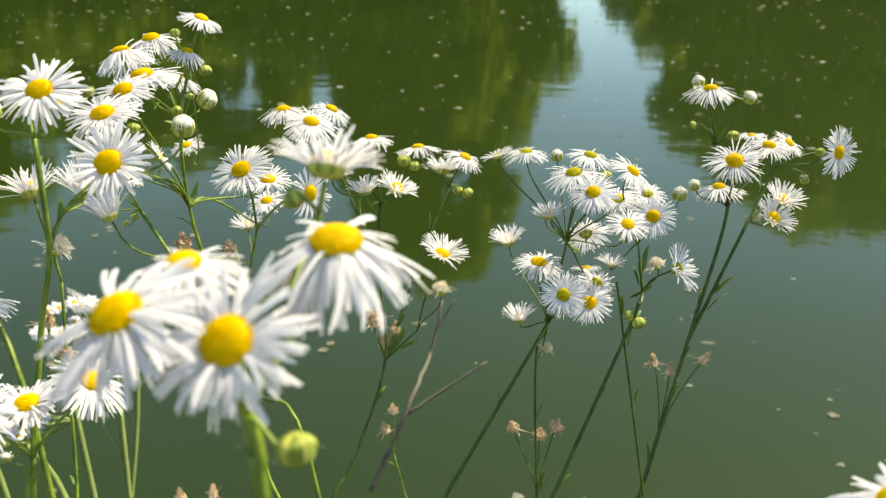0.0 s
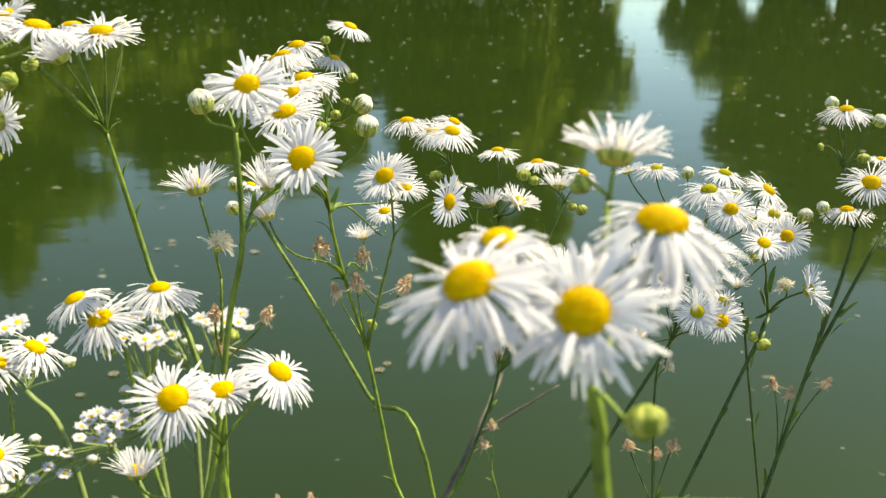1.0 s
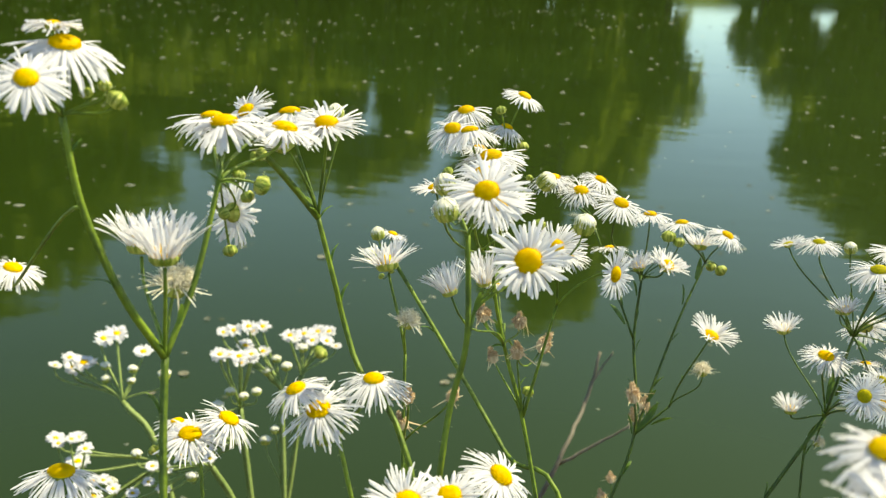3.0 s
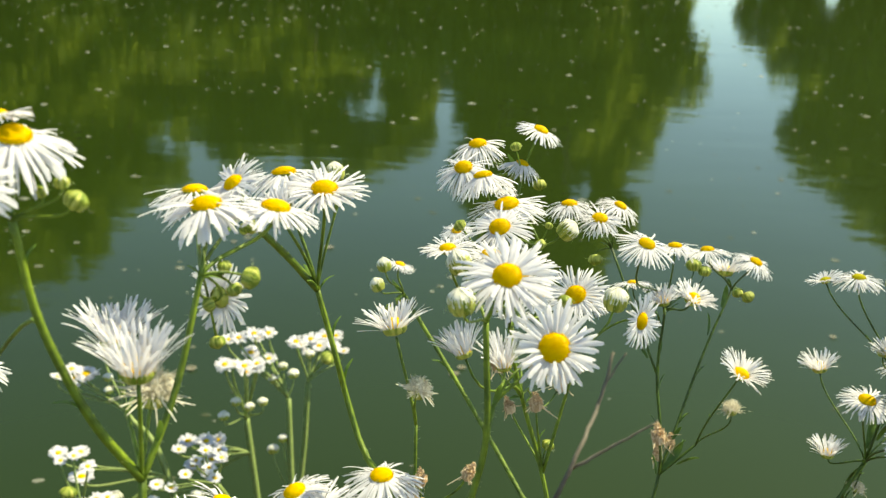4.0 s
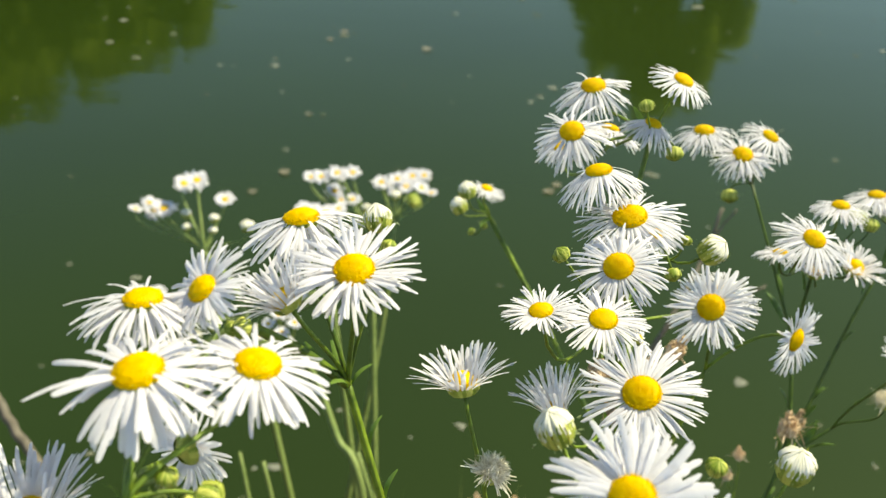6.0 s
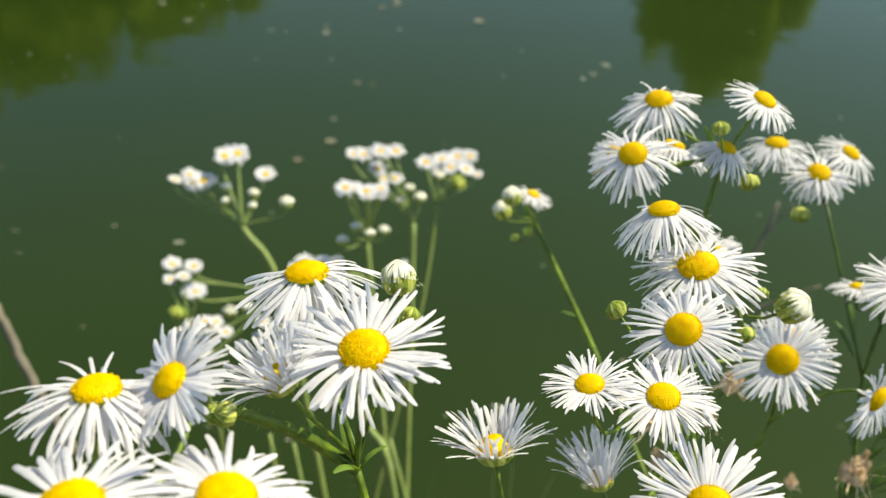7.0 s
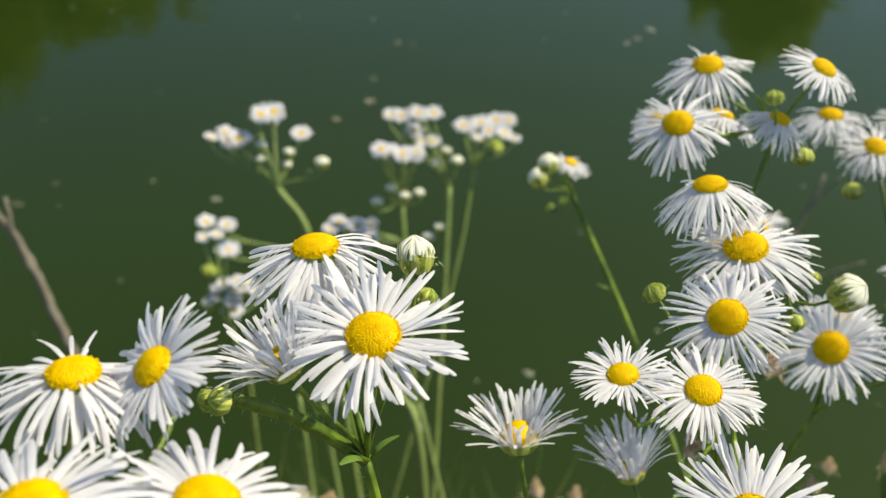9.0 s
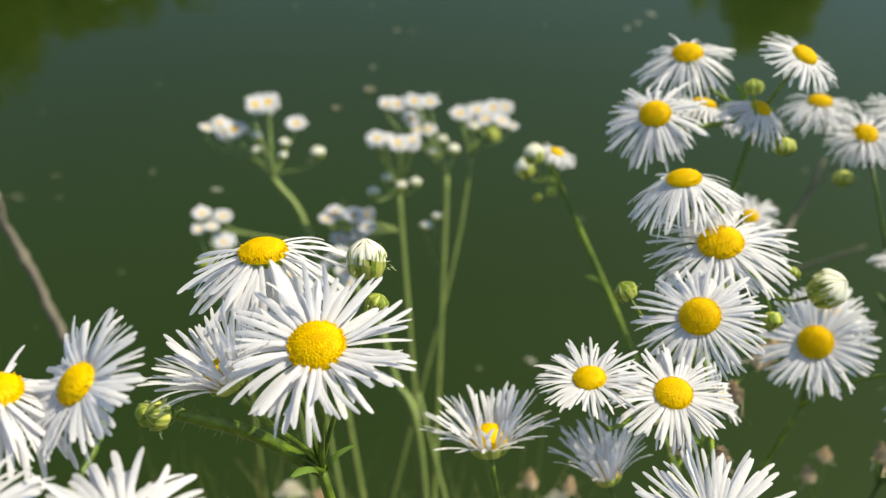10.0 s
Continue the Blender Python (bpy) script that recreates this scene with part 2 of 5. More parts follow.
# ---- far trees, seen mirrored in the pond ----
def leaf_cloud(lobes, count, size, seed):
    """Leaf clumps scattered in overlapping lobes (x, y, z, rx, ry, rz), denser towards their skins."""
    r = random.Random(seed)
    verts, faces = [], []
    weights = [l[3] * l[5] for l in lobes]
    for _ in range(count):
        l = r.choices(lobes, weights)[0]
        d = Vector((r.gauss(0, 1), r.gauss(0, 1), r.gauss(0, 1))).normalized() * (r.random() ** 0.4)
        wob = 1 + 0.18 * math.sin(5 * d.x + 4 * d.z + l[0])
        c = Vector((l[0] + d.x * l[3] * wob, l[1] + d.y * l[4] * wob, l[2] + d.z * l[5] * wob))
        s = size * r.uniform(0.5, 1.3)
        a = Vector((r.gauss(0, 1), r.gauss(0, 1), r.gauss(0, 0.6))).normalized()
        b = a.cross(Vector((r.gauss(0, 1), r.gauss(0, 1), r.gauss(0, 1)))).normalized()
        k = len(verts)
        verts += [c - a * s, c + b * s * 0.45 - a * 0.2 * s, c + a * s + b * 0.1 * s, c - b * s * 0.45 + a * 0.1 * s]
        faces.append((k, k + 1, k + 2, k + 3))
    return verts, faces


FAR = 1.56                                # scale of the far shore


def far_tree(az, dist, height, spread, seed, foot=0.2):
    """A broad-leaved tree on the far bank; az in degrees from +y towards +x."""
    r = random.Random(seed)
    dist, height, spread = dist * FAR, height * FAR + 0.35, spread * FAR
    x, y = dist * math.tan(radians(az)), dist
    height, spread = height / math.cos(radians(az)), spread / math.cos(radians(az))
    z = ground_height(x, y) - 0.05
    tree = tagged(new("tree"), "leafy green broad-crowned tree on the far bank", "tree", "far bank trees")
    tree.location = (x, y, z)
    trunk_top = Vector((r.uniform(-0.3, 0.3), 0, height * 0.62))
    verts, faces = tube(curve_through([(0, 0, 0), (r.uniform(-0.15, 0.15), 0.1, height * 0.3), trunk_top], 5), height * 0.022, height * 0.008, 8)
    for _ in range(7):
        h = r.uniform(0.28, 0.6) * height
        a = r.uniform(0, 2 * math.pi)
        tip = Vector((math.cos(a) * spread * 0.6, math.sin(a) * spread * 0.6, h + spread * r.uniform(0.3, 0.7)))
        v, f = tube(curve_through([(0, 0, h), tip * 0.5 + Vector((0, 0, h * 0.5 - 0.1)), tip], 4), height * 0.008, height * 0.002, 5)
        k = len(verts)
        verts += v
        faces += [tuple(i + k for i in q) for q in f]
    mesh_object("trunk", verts, faces, BARK, tree)
    lobes = []
    for _ in range(11):
        t = r.random()
        zc = height * (foot + 0.12 + (0.8 - foot) * t)
        reach = spread * (0.75 - 0.5 * abs(t - 0.35))
        a = r.uniform(0, 2 * math.pi)
        q = reach * r.uniform(0.3, 0.9)
        lobes.append((math.cos(a) * q, math.sin(a) * q, zc, spread * r.uniform(0.3, 0.46), spread * 0.4, height * r.uniform(0.09, 0.15)))
    lobes.append((0, 0, height * 0.88, spread * 0.34, spread * 0.34, height * 0.12))
    v, f = leaf_cloud(lobes, int(8500 + 1300 * spread), 0.42, seed + 50)
    mesh_object("crown", v, f, CROWN, tree, smooth=False)
    return tree


def far_shrub(az, dist, height, spread, seed):
    r = random.Random(seed)
    dist, height, spread = dist * FAR, height * FAR + 0.3, spread * FAR
    x, y = dist * math.tan(radians(az)), dist
    shrub = tagged(new("shrub"), "dense green shrub along the far bank", "shrub", "far bank shrubs")
    shrub.location = (x, y, ground_height(x, y) - 0.05)
    verts, faces = [], []
    for _ in range(6):
        a = r.uniform(0, 2 * math.pi)
        v, f = tube([(0.1 * math.cos(a), 0.1 * math.sin(a), 0), (0.4 * spread * math.cos(a), 0.4 * spread * math.sin(a), height * 0.7)], 0.05, 0.015, 5)
        k = len(verts)
        verts += v
        faces += [tuple(i + k for i in q) for q in f]
    mesh_object("trunk", verts, faces, BARK, shrub)
    lobes = [(r.uniform(-0.6, 0.6) * spread, r.uniform(-0.3, 0.3) * spread, height * r.uniform(0.25, 0.75), spread * 0.5, spread * 0.4, height * 0.3) for _ in range(6)]
    v, f = leaf_cloud(lobes, 3600, 0.32, seed + 90)
    mesh_object("crown", v, f, CROWN, shrub, smooth=False)


for az, dist, height, spread in ((-46, 29, 11.6, 4.2), (-42.5, 30, 10.6, 3.4), (-36, 30, 9.4, 3.0), (-30, 31, 9.0, 2.4), (-24.4, 31, 6.9, 2.2), (-18.9, 31, 5.9, 1.9), (-13.8, 31, 5.9, 1.6), (-1.7, 30, 9.0, 2.0), (2.0, 30, 8.6, 1.8), (22.0, 31, 7.3, 2.2), (27.0, 30, 7.4, 2.6), (-39, 28, 10.2, 3.6), (-32.5, 29, 9.2, 3.0), (-27.3, 30, 8.6, 1.7), (-21.5, 31, 4.9, 2.0),
                                 (-16.3, 30, 5.2, 1.9), (-8.7, 31, 5.2, 1.2), (-3.4, 29, 8.7, 1.8), (0.2, 28.5, 9.4, 2.2), (3.4, 30, 7.8, 1.6),
                                 (12.6, 31, 4.6, 1.3), (17.0, 32, 6.7, 2.2), (14.3, 31, 5.4, 1.6), (18.0, 31, 6.7, 2.0), (16.0, 31, 6.0, 1.9), (20.0, 30, 7.4, 2.2), (24.0, 29, 7.0, 2.4), (30.0, 29, 7.6, 3.0)):
    far_tree(az, dist, height, spread, 300 + int(az * 7), 0.02)
far_tree(-11.4, 31, 5.9, 1.4, 221, 0.72)
for i in range(21):
    if i in (15, 17):                     # gaps in the wood, where sky shows between the crowns
        continue
    far_tree(-46.5 + 2.35 * i, 34.5, (6.9, 7.6, 6.3)[i % 3] + 0.09 * max(0, 10 - i) - (2.9 if 9 < i < 18 else 0), 2.2, 500 + i, 0.02)
for i in range(8):
    far_tree(14.6 + 2.2 * i, 34.5, (5.2, 5.9, 6.6)[min(2, i)] + 0.3 * (i % 2), 2.0, 540 + i, 0.02)
for i in range(30):
    far_shrub(-48 + 1.8 * i, 27.8 + (i % 3) * 0.6, 2.7 + 0.6 * (i % 2), 1.7, 200 + i)
far_shrub(5.35, 28.4, 3.0, 0.55, 260)
for i in range(12):
    far_shrub(10.4 + 2.0 * i, 27.8 + (i % 3) * 0.6, (1.9, 2.4)[i % 2] + min(1.0, 0.25 * i), 0.75 + min(0.9, 0.3 * i), 270 + i)


# ---- what floats on the pond ----
def build_floating():
    r = random.Random(31)
    verts, faces = [], []
    for _ in range(880):
        y = 1.2 + 17 * r.random() ** 1.3
        x = r.uniform(-1.0, 0.62) * (y + 0.8)
        s = (0.004 + 0.012 * r.random() ** 3) * (1 + 0.09 * y)
        k = len(verts)
        n = 7
        for j in range(n):
            a = 2 * math.pi * j / n
            q = s * r.uniform(0.35, 1.3)
            verts.append((x + q * math.cos(a) * 1.2, y + q * math.sin(a), 0.0015))
        verts.append((x, y, 0.0015 + s * 0.35))
        faces += [(k + j, k + (j + 1) % n, k + n) for j in range(n)]
    drifts = [(r.uniform(-0.9, 0.6), 6 + 15 * r.random()) for _ in range(26)]
    for _ in range(900):
        if r.random() < 0.6:
            a, b = drifts[r.randrange(26)]
            y = max(5.0, b + r.gauss(0, 0.9))
            x = (a + r.gauss(0, 0.06)) * y
        else:
            y = 6 + 16 * r.random()
            x = r.uniform(-0.95, 0.6) * y
        s = (0.011 + 0.03 * r.random() ** 2.5) * (0.7 + 0.03 * y)
        k = len(verts)
        for j in range(5):
            q = s * r.uniform(0.6, 1.2)
            verts.append((x + q * math.cos(j * 1.2566), y + q * math.sin(j * 1.2566), 0.0015))
        verts.append((x, y, 0.0015 + s * 0.3))
        faces += [(k + j, k + (j + 1) % 5, k + 5) for j in range(5)]
    ob = mesh_object("floating_fluff", verts, faces, FOAM)
    tagged(ob, "pale seed fluff and specks floating on the pond", "floating fluff", kind="stuff")


build_floating()


def floating_leaf(x, y, size, turn):
    verts, faces = [], []
    for i in range(7):
        t = i / 6
        w = 0.42 * size * math.sin(math.pi * min(1, t * 0.95 + 0.03)) ** 0.8
        for k, s in enumerate((-1, 0, 1)):
            verts.append(((t - 0.5) * size, s * w, 0.003 + (0.06 * size if s else 0) + 0.03 * size * math.sin(9 * t)))
    for i in range(6):
        for k in range(2):
            faces.append((i * 3 + k, i * 3 + k + 1, i * 3 + k + 4, i * 3 + k + 3))
    ob = mesh_object("floating_leaf", verts, faces, FALLEN)
    ob.location = (x, y, 0)
    ob.rotation_euler = (0, 0, turn)
    tagged(ob, "curled pale brown fallen leaf floating on water", "leaf", "floating leaves")


# ---- flowering plants ----
SKIN = STEM
BROAD = False                             # fewer, wider rays
YOUNG = False                             # some discs still greenish


def plant(label, skin=None, broad=False, young=False):
    global SKIN, BROAD, YOUNG
    BROAD, YOUNG = broad, young
    SKIN = skin or STEM
    return tagged(new("fleabane_plant"), label, "flowering plant", "fleabane plants on the bank")


def local(p, q):
    return Vector(q) - p.location


def stem(p, r0, r1, *points):
    if not p.children:
        p.location = points[0]
        bpy.context.view_layer.update()
    pts = curve_through([local(p, q) for q in points], 7)
    girth = (0.74 if SKIN is DARKSTEM else 0.82 if SKIN is PALESTEM else 0.62) / 1000
    v, f = tube(pts, r0 * girth, r1 * girth, 14, 0.2)
    mesh_object("stem", v, f, SKIN, p)
    dark = SKIN is DARKSTEM
    if dark and len(p.children) > 1:
        for k in (1, 2, 3):
            leaf(p, pts[k], pts[k + 1] - pts[k], rng.uniform(0.008, 0.018))
    if SKIN is STEM:
        hv, hf = [], []
        for i in range(2, len(pts) - 1):
            along = pts[i + 1] - pts[i]
            for _ in range(max(3, min(24, int(along.length * 1000)))):
                c = pts[i] + along * rng.random()
                side = along.orthogonal().normalized()
                a = rng.uniform(0, 2 * math.pi)
                out = side * math.cos(a) + along.cross(side).normalized() * math.sin(a)
                tip = c + out * (0.001 + rng.uniform(0.0002, 0.0007)) + along.normalized() * rng.uniform(-0.0002, 0.0005)
                w = along.normalized() * 0.00005
                k = len(hv)
                hv += [c - w, c + w, tip]
                hf.append((k, k + 1, k + 2))
        mesh_object("stem_hairs", hv, hf, HAIR, p, "fine pale hairs")
    for i in range(3, len(pts) - 2, 3 if dark else 5):
        if pts[i].z > 0.1 and rng.random() < (0.75 if dark else 0.6):
            leaf(p, pts[i], pts[i + 1] - pts[i - 1], rng.uniform(0.006, 0.014) if dark else rng.uniform(0.005, 0.012))


def leaf(p, at, along, length):
    """A narrow stem leaf that hugs the stalk and bends away."""
    t = along.normalized()
    length *= min(1.0, (p.location.y + at.y) / 0.3)
    a = rng.uniform(0, 2 * math.pi)
    side = (t.orthogonal().normalized() * math.cos(a) + t.cross(t.orthogonal().normalized()) * math.sin(a))
    wide = t.cross(side)
    spread = 0.2 if SKIN is DARKSTEM else 0.5
    verts, faces = [], []
    n = 6
    for i in range(n + 1):
        s = i / n
        c = at + t * (length * (s - 0.35 * s * s)) + side * (length * (0.08 + spread * s * s + 0.1 * s))
        w = length * 0.085 * math.sin(math.pi * (0.12 + 0.86 * s)) ** 0.8 + 0.0001
        fold = (t * 0.25 - side * 0.4) * w
        verts += [c - wide * w - fold, c, c + wide * w - fold]
    for i in range(n):
        for k in range(2):
            faces.append((i * 3 + k, i * 3 + k + 1, i * 3 + k + 4, i * 3 + k + 3))
    mesh_object("leaf", verts, faces, DARKLEAF if SKIN is DARKSTEM else LEAF, p)


def stalk(p, foot, top, n, r=0.55):
    """A thin flower stalk from a fork to the underside of a head."""
    a, b = local(p, foot), local(p, top)
    n = Vector(n).normalized()
    d = (b - a).length
    rise = (b - a).normalized() * 0.6 + Vector((0, 0, 0.4))
    pts = []
    for i in range(11):
        t = i / 10
        c1, c2 = a + rise * d * 0.35, b - n * d * 0.3
        pts.append(a * (1 - t) ** 3 + c1 * 3 * t * (1 - t) ** 2 + c2 * 3 * t * t * (1 - t) + b * t ** 3)
    r *= 2.3 if SKIN is PALESTEM else 1.0
    v, f = tube(pts, r * 0.68 / 1000, r * 0.6 / 1000, 8, 0.07)
    mesh_object("flower_stalk", v, f, SKIN, p)
    if rng.random() < 0.3 and SKIN is not PALESTEM:
        leaf(p, a, rise, rng.uniform(0.005, 0.011))
    if d > 0.03 and rng.random() < 0.5:
        leaf(p, pts[4], pts[5] - pts[3], rng.uniform(0.0025, 0.006))


def involucre(radius, depth, seed, teeth=26, reach=1.0):
    """The green cup of overlapping bracts under a head, opening upwards at z = 0."""
    r = random.Random(seed)
    verts, faces = [], []
    rings, sides = 6, 20
    for i in range(rings + 1):
        t = i / rings
        rr = radius * math.sin(math.pi * 0.5 * (0.12 + 0.88 * t)) ** 0.7
        z = -depth * (1 - t)
        for k in range(sides):
            a = 2 * math.pi * k / sides
            q = rr * (1 + 0.06 * (1 if k % 2 else -1))
            verts.append((q * math.cos(a), q * math.sin(a), z))
    for i in range(rings):
        for k in range(sides):
            k2 = (k + 1) % sides
            faces.append((i * sides + k, i * sides + k2, (i + 1) * sides + k2, (i + 1) * sides + k))
    faces.append(tuple(range(sides - 1, -1, -1)))
    for k in range(teeth):
        a = 2 * math.pi * k / teeth + r.uniform(-0.05, 0.05)
        u, w = Vector((math.cos(a), math.sin(a), 0)), Vector((-math.sin(a), math.cos(a), 0))
        i0 = len(verts)
        out = r.uniform(1.0, 1.07)
        for z, wd, g in ((-0.85, 0.05, 0.78), (-0.4, 0.07, 1.0), (0.05 + 0.2 * (reach - 1), 0.05, out), (r.uniform(0.15, 0.4) * reach, 0.004, out * (1.01 - 0.03 * reach))):
            c = u * radius * g + Vector((0, 0, depth * z))
            verts += [c - w * radius * wd * 2, c + w * radius * wd * 2]
        for j in range(3):
            b = i0 + j * 2
            faces.append((b, b + 1, b + 3, b + 2))
    return verts, faces


STRAP = ((0, 0.55), (0.2, 0.82), (0.45, 0.98), (0.68, 1.0), (0.87, 0.94), (0.96, 0.72), (1.0, 0.3))   # a ray's outline: share of its length, share of its width


def ray_piece(r_in, length, width, angle0, angle1, seed):
    """One narrow ray along +x, foot at r_in."""
    v, f = ray_florets(1, r_in, length, width, angle0, angle1, seed, 6.5)
    u = Vector(v[-2])
    m = Matrix.Rotation(-math.atan2(u.y, u.x), 3, "Z")
    return [m @ Vector(q) for q in v], f


def single_rays(head, count, r_in, length, width, angle0, angle1, seed):
    """Rays of a large head as pieces of their own, on ten shared shapes."""
    r = random.Random(seed)
    phase = r.uniform(0, 6.28)
    shapes = []
    for k in range(10):
        v, f = ray_piece(r_in, length, width, angle0, angle1, seed * 11 + k)
        me = bpy.data.meshes.new("ray")
        me.from_pydata([tuple(q) for q in v], [], f)
        me.polygons.foreach_set("use_smooth", [True] * len(f))
        me.materials.append(PETAL)
        shapes.append(me)
    for k in range(count):
        ob = new("ray", shapes[r.randrange(10)])
        ob.parent = head
        a = 2 * math.pi * (k + r.uniform(-0.5, 0.5)) / count
        ob.matrix_local = Matrix.Rotation(a, 4, "Z") @ Matrix.Rotation(radians(r.gauss(0, 7) + 3 * math.sin(2 * a + phase) + 3 * math.sin(5 * a + 2 * phase)), 4, "Y") @ Matrix.Scale(r.uniform(0.8, 1.06) if r.random() < 0.86 else r.uniform(0.6, 0.8), 4, (1, 0, 0)) @ Matrix.Translation((0, 0, (0.05 if k % 2 else -0.05) * r_in))


def ray_florets(count, r_in, length, width, angle0, angle1, seed, spread=7.0, base_z=0.0):
    """Narrow white rays round a disc; angle0, angle1: their rise above the disc's plane at foot and tip, in degrees."""
    r = random.Random(seed)
    verts, faces = [], []
    rows = 7
    phase = r.uniform(0, 6.28)
    for k in range(count):
        a = 2 * math.pi * (k + r.uniform(-0.5, 0.5)) / count
        u, w = Vector((math.cos(a), math.sin(a), 0)), Vector((-math.sin(a), math.cos(a), 0))
        ln = length * (r.uniform(0.8, 1.06) if r.random() < 0.85 else r.uniform(0.5, 0.8))
        wd = width * r.uniform(0.75, 1.15)
        tilt = r.gauss(0, spread) + 3 * math.sin(2 * a + phase) + 3 * math.sin(5 * a + 2 * phase)
        e0, e1 = radians(angle0 + tilt), radians(angle1 + tilt + r.gauss(0, spread))
        sway = r.gauss(0, 0.11)
        twist = r.gauss(0, 0.45)
        c = u * r_in + Vector((0, 0, base_z + (0.05 * r_in if k % 2 else -0.05 * r_in)))
        i0 = len(verts)
        for i in range(rows):
            s = STRAP[i][0]
            e = e0 + (e1 - e0) * s
            out = u * math.cos(e) + Vector((0, 0, math.sin(e)))
            lift = Vector((0, 0, math.cos(e))) - u * math.sin(e)
            half = wd * 0.5 * STRAP[i][1]
            tw = twist * s
            across = w * math.cos(tw) + lift * math.sin(tw)
            over = lift * math.cos(tw) - w * math.sin(tw)
            cc = c + w * (sway * ln * s * s)
            verts += [cc - across * half - over * half * 0.35, cc, cc + across * half - over * half * 0.35]
            c = c + out * (ln * (STRAP[min(i + 1, rows - 1)][0] - s))
        for i in range(rows - 1):
            for j in range(2):
                b = i0 + i * 3 + j
                faces.append((b, b + 1, b + 4, b + 3))
    return verts, faces


def disc_florets(radius, dome, seed, count=170):
    """A yellow dome set with tiny florets in spirals."""
    r = random.Random(seed)
    verts, faces = [], []
    rings, sides = 5, 24
    for i in range(rings):
        q = (1, 0.965, 0.88, 0.7, 0.4)[i]
        rr, z = radius * q, dome * (1 - q ** 2.7) ** 0.6
        for k in range(sides):
            a = 2 * math.pi * k / sides
            verts.append((rr * math.cos(a), rr * math.sin(a), z))
    for i in range(rings - 1):
        for k in range(sides):
            k2 = (k + 1) % sides
            faces.append((i * sides + k, i * sides + k2, (i + 1) * sides + k2, (i + 1) * sides + k))
    faces.append(tuple((rings - 1) * sides + k for k in range(sides)))
    for j in range(count):
        q = math.sqrt((j + 0.5) / count)
        a = j * 2.39996 + r.gauss(0, 0.05) / (0.2 + q)
        rr = radius * q * r.uniform(0.97, 1.02)
        z = dome * max(0, 1 - q ** 2.7) ** 0.6
        n = Vector((math.cos(a) * q * dome / radius * 1.3, math.sin(a) * q * dome / radius * 1.3, 0.55 + 0.45 * (1 - q))).normalized()
        side = n.orthogonal().normalized()
        other = n.cross(side)
        c = Vector((rr * math.cos(a), rr * math.sin(a), z))
        h = radius * r.uniform(0.016, 0.034) * ((3.2 if r.random() < 0.3 else 1.8) if q > 0.86 else 1.1)
        b = radius * 1.22 / math.sqrt(count)
        k = len(verts)
        turn = r.uniform(0, 2)
        if q < 0.86:
            for m in range(5):
                verts.append(c + (side * math.cos(turn + m * 1.2566) + other * math.sin(turn + m * 1.2566)) * b - n * h * 0.3)
            verts.append(c + n * h * 1.6)
            faces += [(k + m, k + (m + 1) % 5, k + 5) for m in range(5)]
            continue
        for m in range(5):
            d = side * math.cos(turn + m * 1.2566) + other * math.sin(turn + m * 1.2566)
            verts.append(c + d * b * 0.6)
        for m in range(5):
            d = side * math.cos(turn + m * 1.2566) + other * math.sin(turn + m * 1.2566)
            verts.append(c + d * b * 0.8 + n * h * 0.8)
        verts.append(c + n * h)
        for m in range(5):
            m2 = (m + 1) % 5
            faces += [(k + m, k + m2, k + 5 + m2, k + 5 + m), (k + 5 + m, k + 5 + m2, k + 10)]
    return verts, faces


COUNT = [0]


def seat(ob, p, at, n):
    """Puts a head's cup at its place, facing along n."""
    COUNT[0] += 1
    ob.matrix_local = Matrix.Translation(local(p, at)) @ frame_of(n).to_4x4() @ Matrix.Rotation(COUNT[0] * 1.7, 4, "Z")


def open_head(p, at, n, mm, foot, droop=-10):
    d = mm / 1000 * (0.68 if SKIN is PALESTEM else 1.0)
    rd = d * (0.15 if SKIN is PALESTEM else rng.uniform(0.132, 0.15) if SKIN is DARKSTEM else rng.uniform(0.143, 0.159))
    seed = COUNT[0] * 13 + 5
    v, f = involucre(rd * 0.92, rd * 0.62, seed)
    head = mesh_object("flower_head", v, f, BRACT, p)
    seat(head, p, at, n)
    reach = d / 2 - rd * 0.85
    length = reach / max(0.6, math.cos(radians(abs(droop)))) * 1.03
    small = SKIN is PALESTEM
    fine = 0.13 if small else rng.uniform(0.038, 0.05) if mm < 12 else rng.uniform(0.036, 0.046) if BROAD else rng.uniform(0.022, 0.029) if SKIN is DARKSTEM else rng.uniform(0.025, 0.033)
    count = 54 if small else round((3.7 if BROAD and mm > 17 else 3.4 if BROAD else 2.6 if SKIN is DARKSTEM else 2.95) / fine)
    p["rays"] = p.get("rays", 0) + count
    if mm > 15.5 and p["rays"] < 300:
        single_rays(head, count, rd * 0.85, length, d * fine, droop + 16, droop - 12, seed)
    else:
        v, f = ray_florets(count, rd * 0.85, length, d * fine, droop + 16, droop - 12, seed, 6.5, -rd * 0.02)
        mesh_object("ray_whorl", v, f, PETAL, head)
    v, f = disc_florets(rd, rd * 0.52, seed, 90 if small else 1300 if mm > 16 else 600)
    mesh_object("disc", v, f, YOUNG_DISC if YOUNG and rng.random() < 0.4 else DISC, head)
    n = Vector(n).normalized()
    stalk(p, foot, Vector(at) - n * rd * 0.6, n, 0.35 + 0.012 * mm)


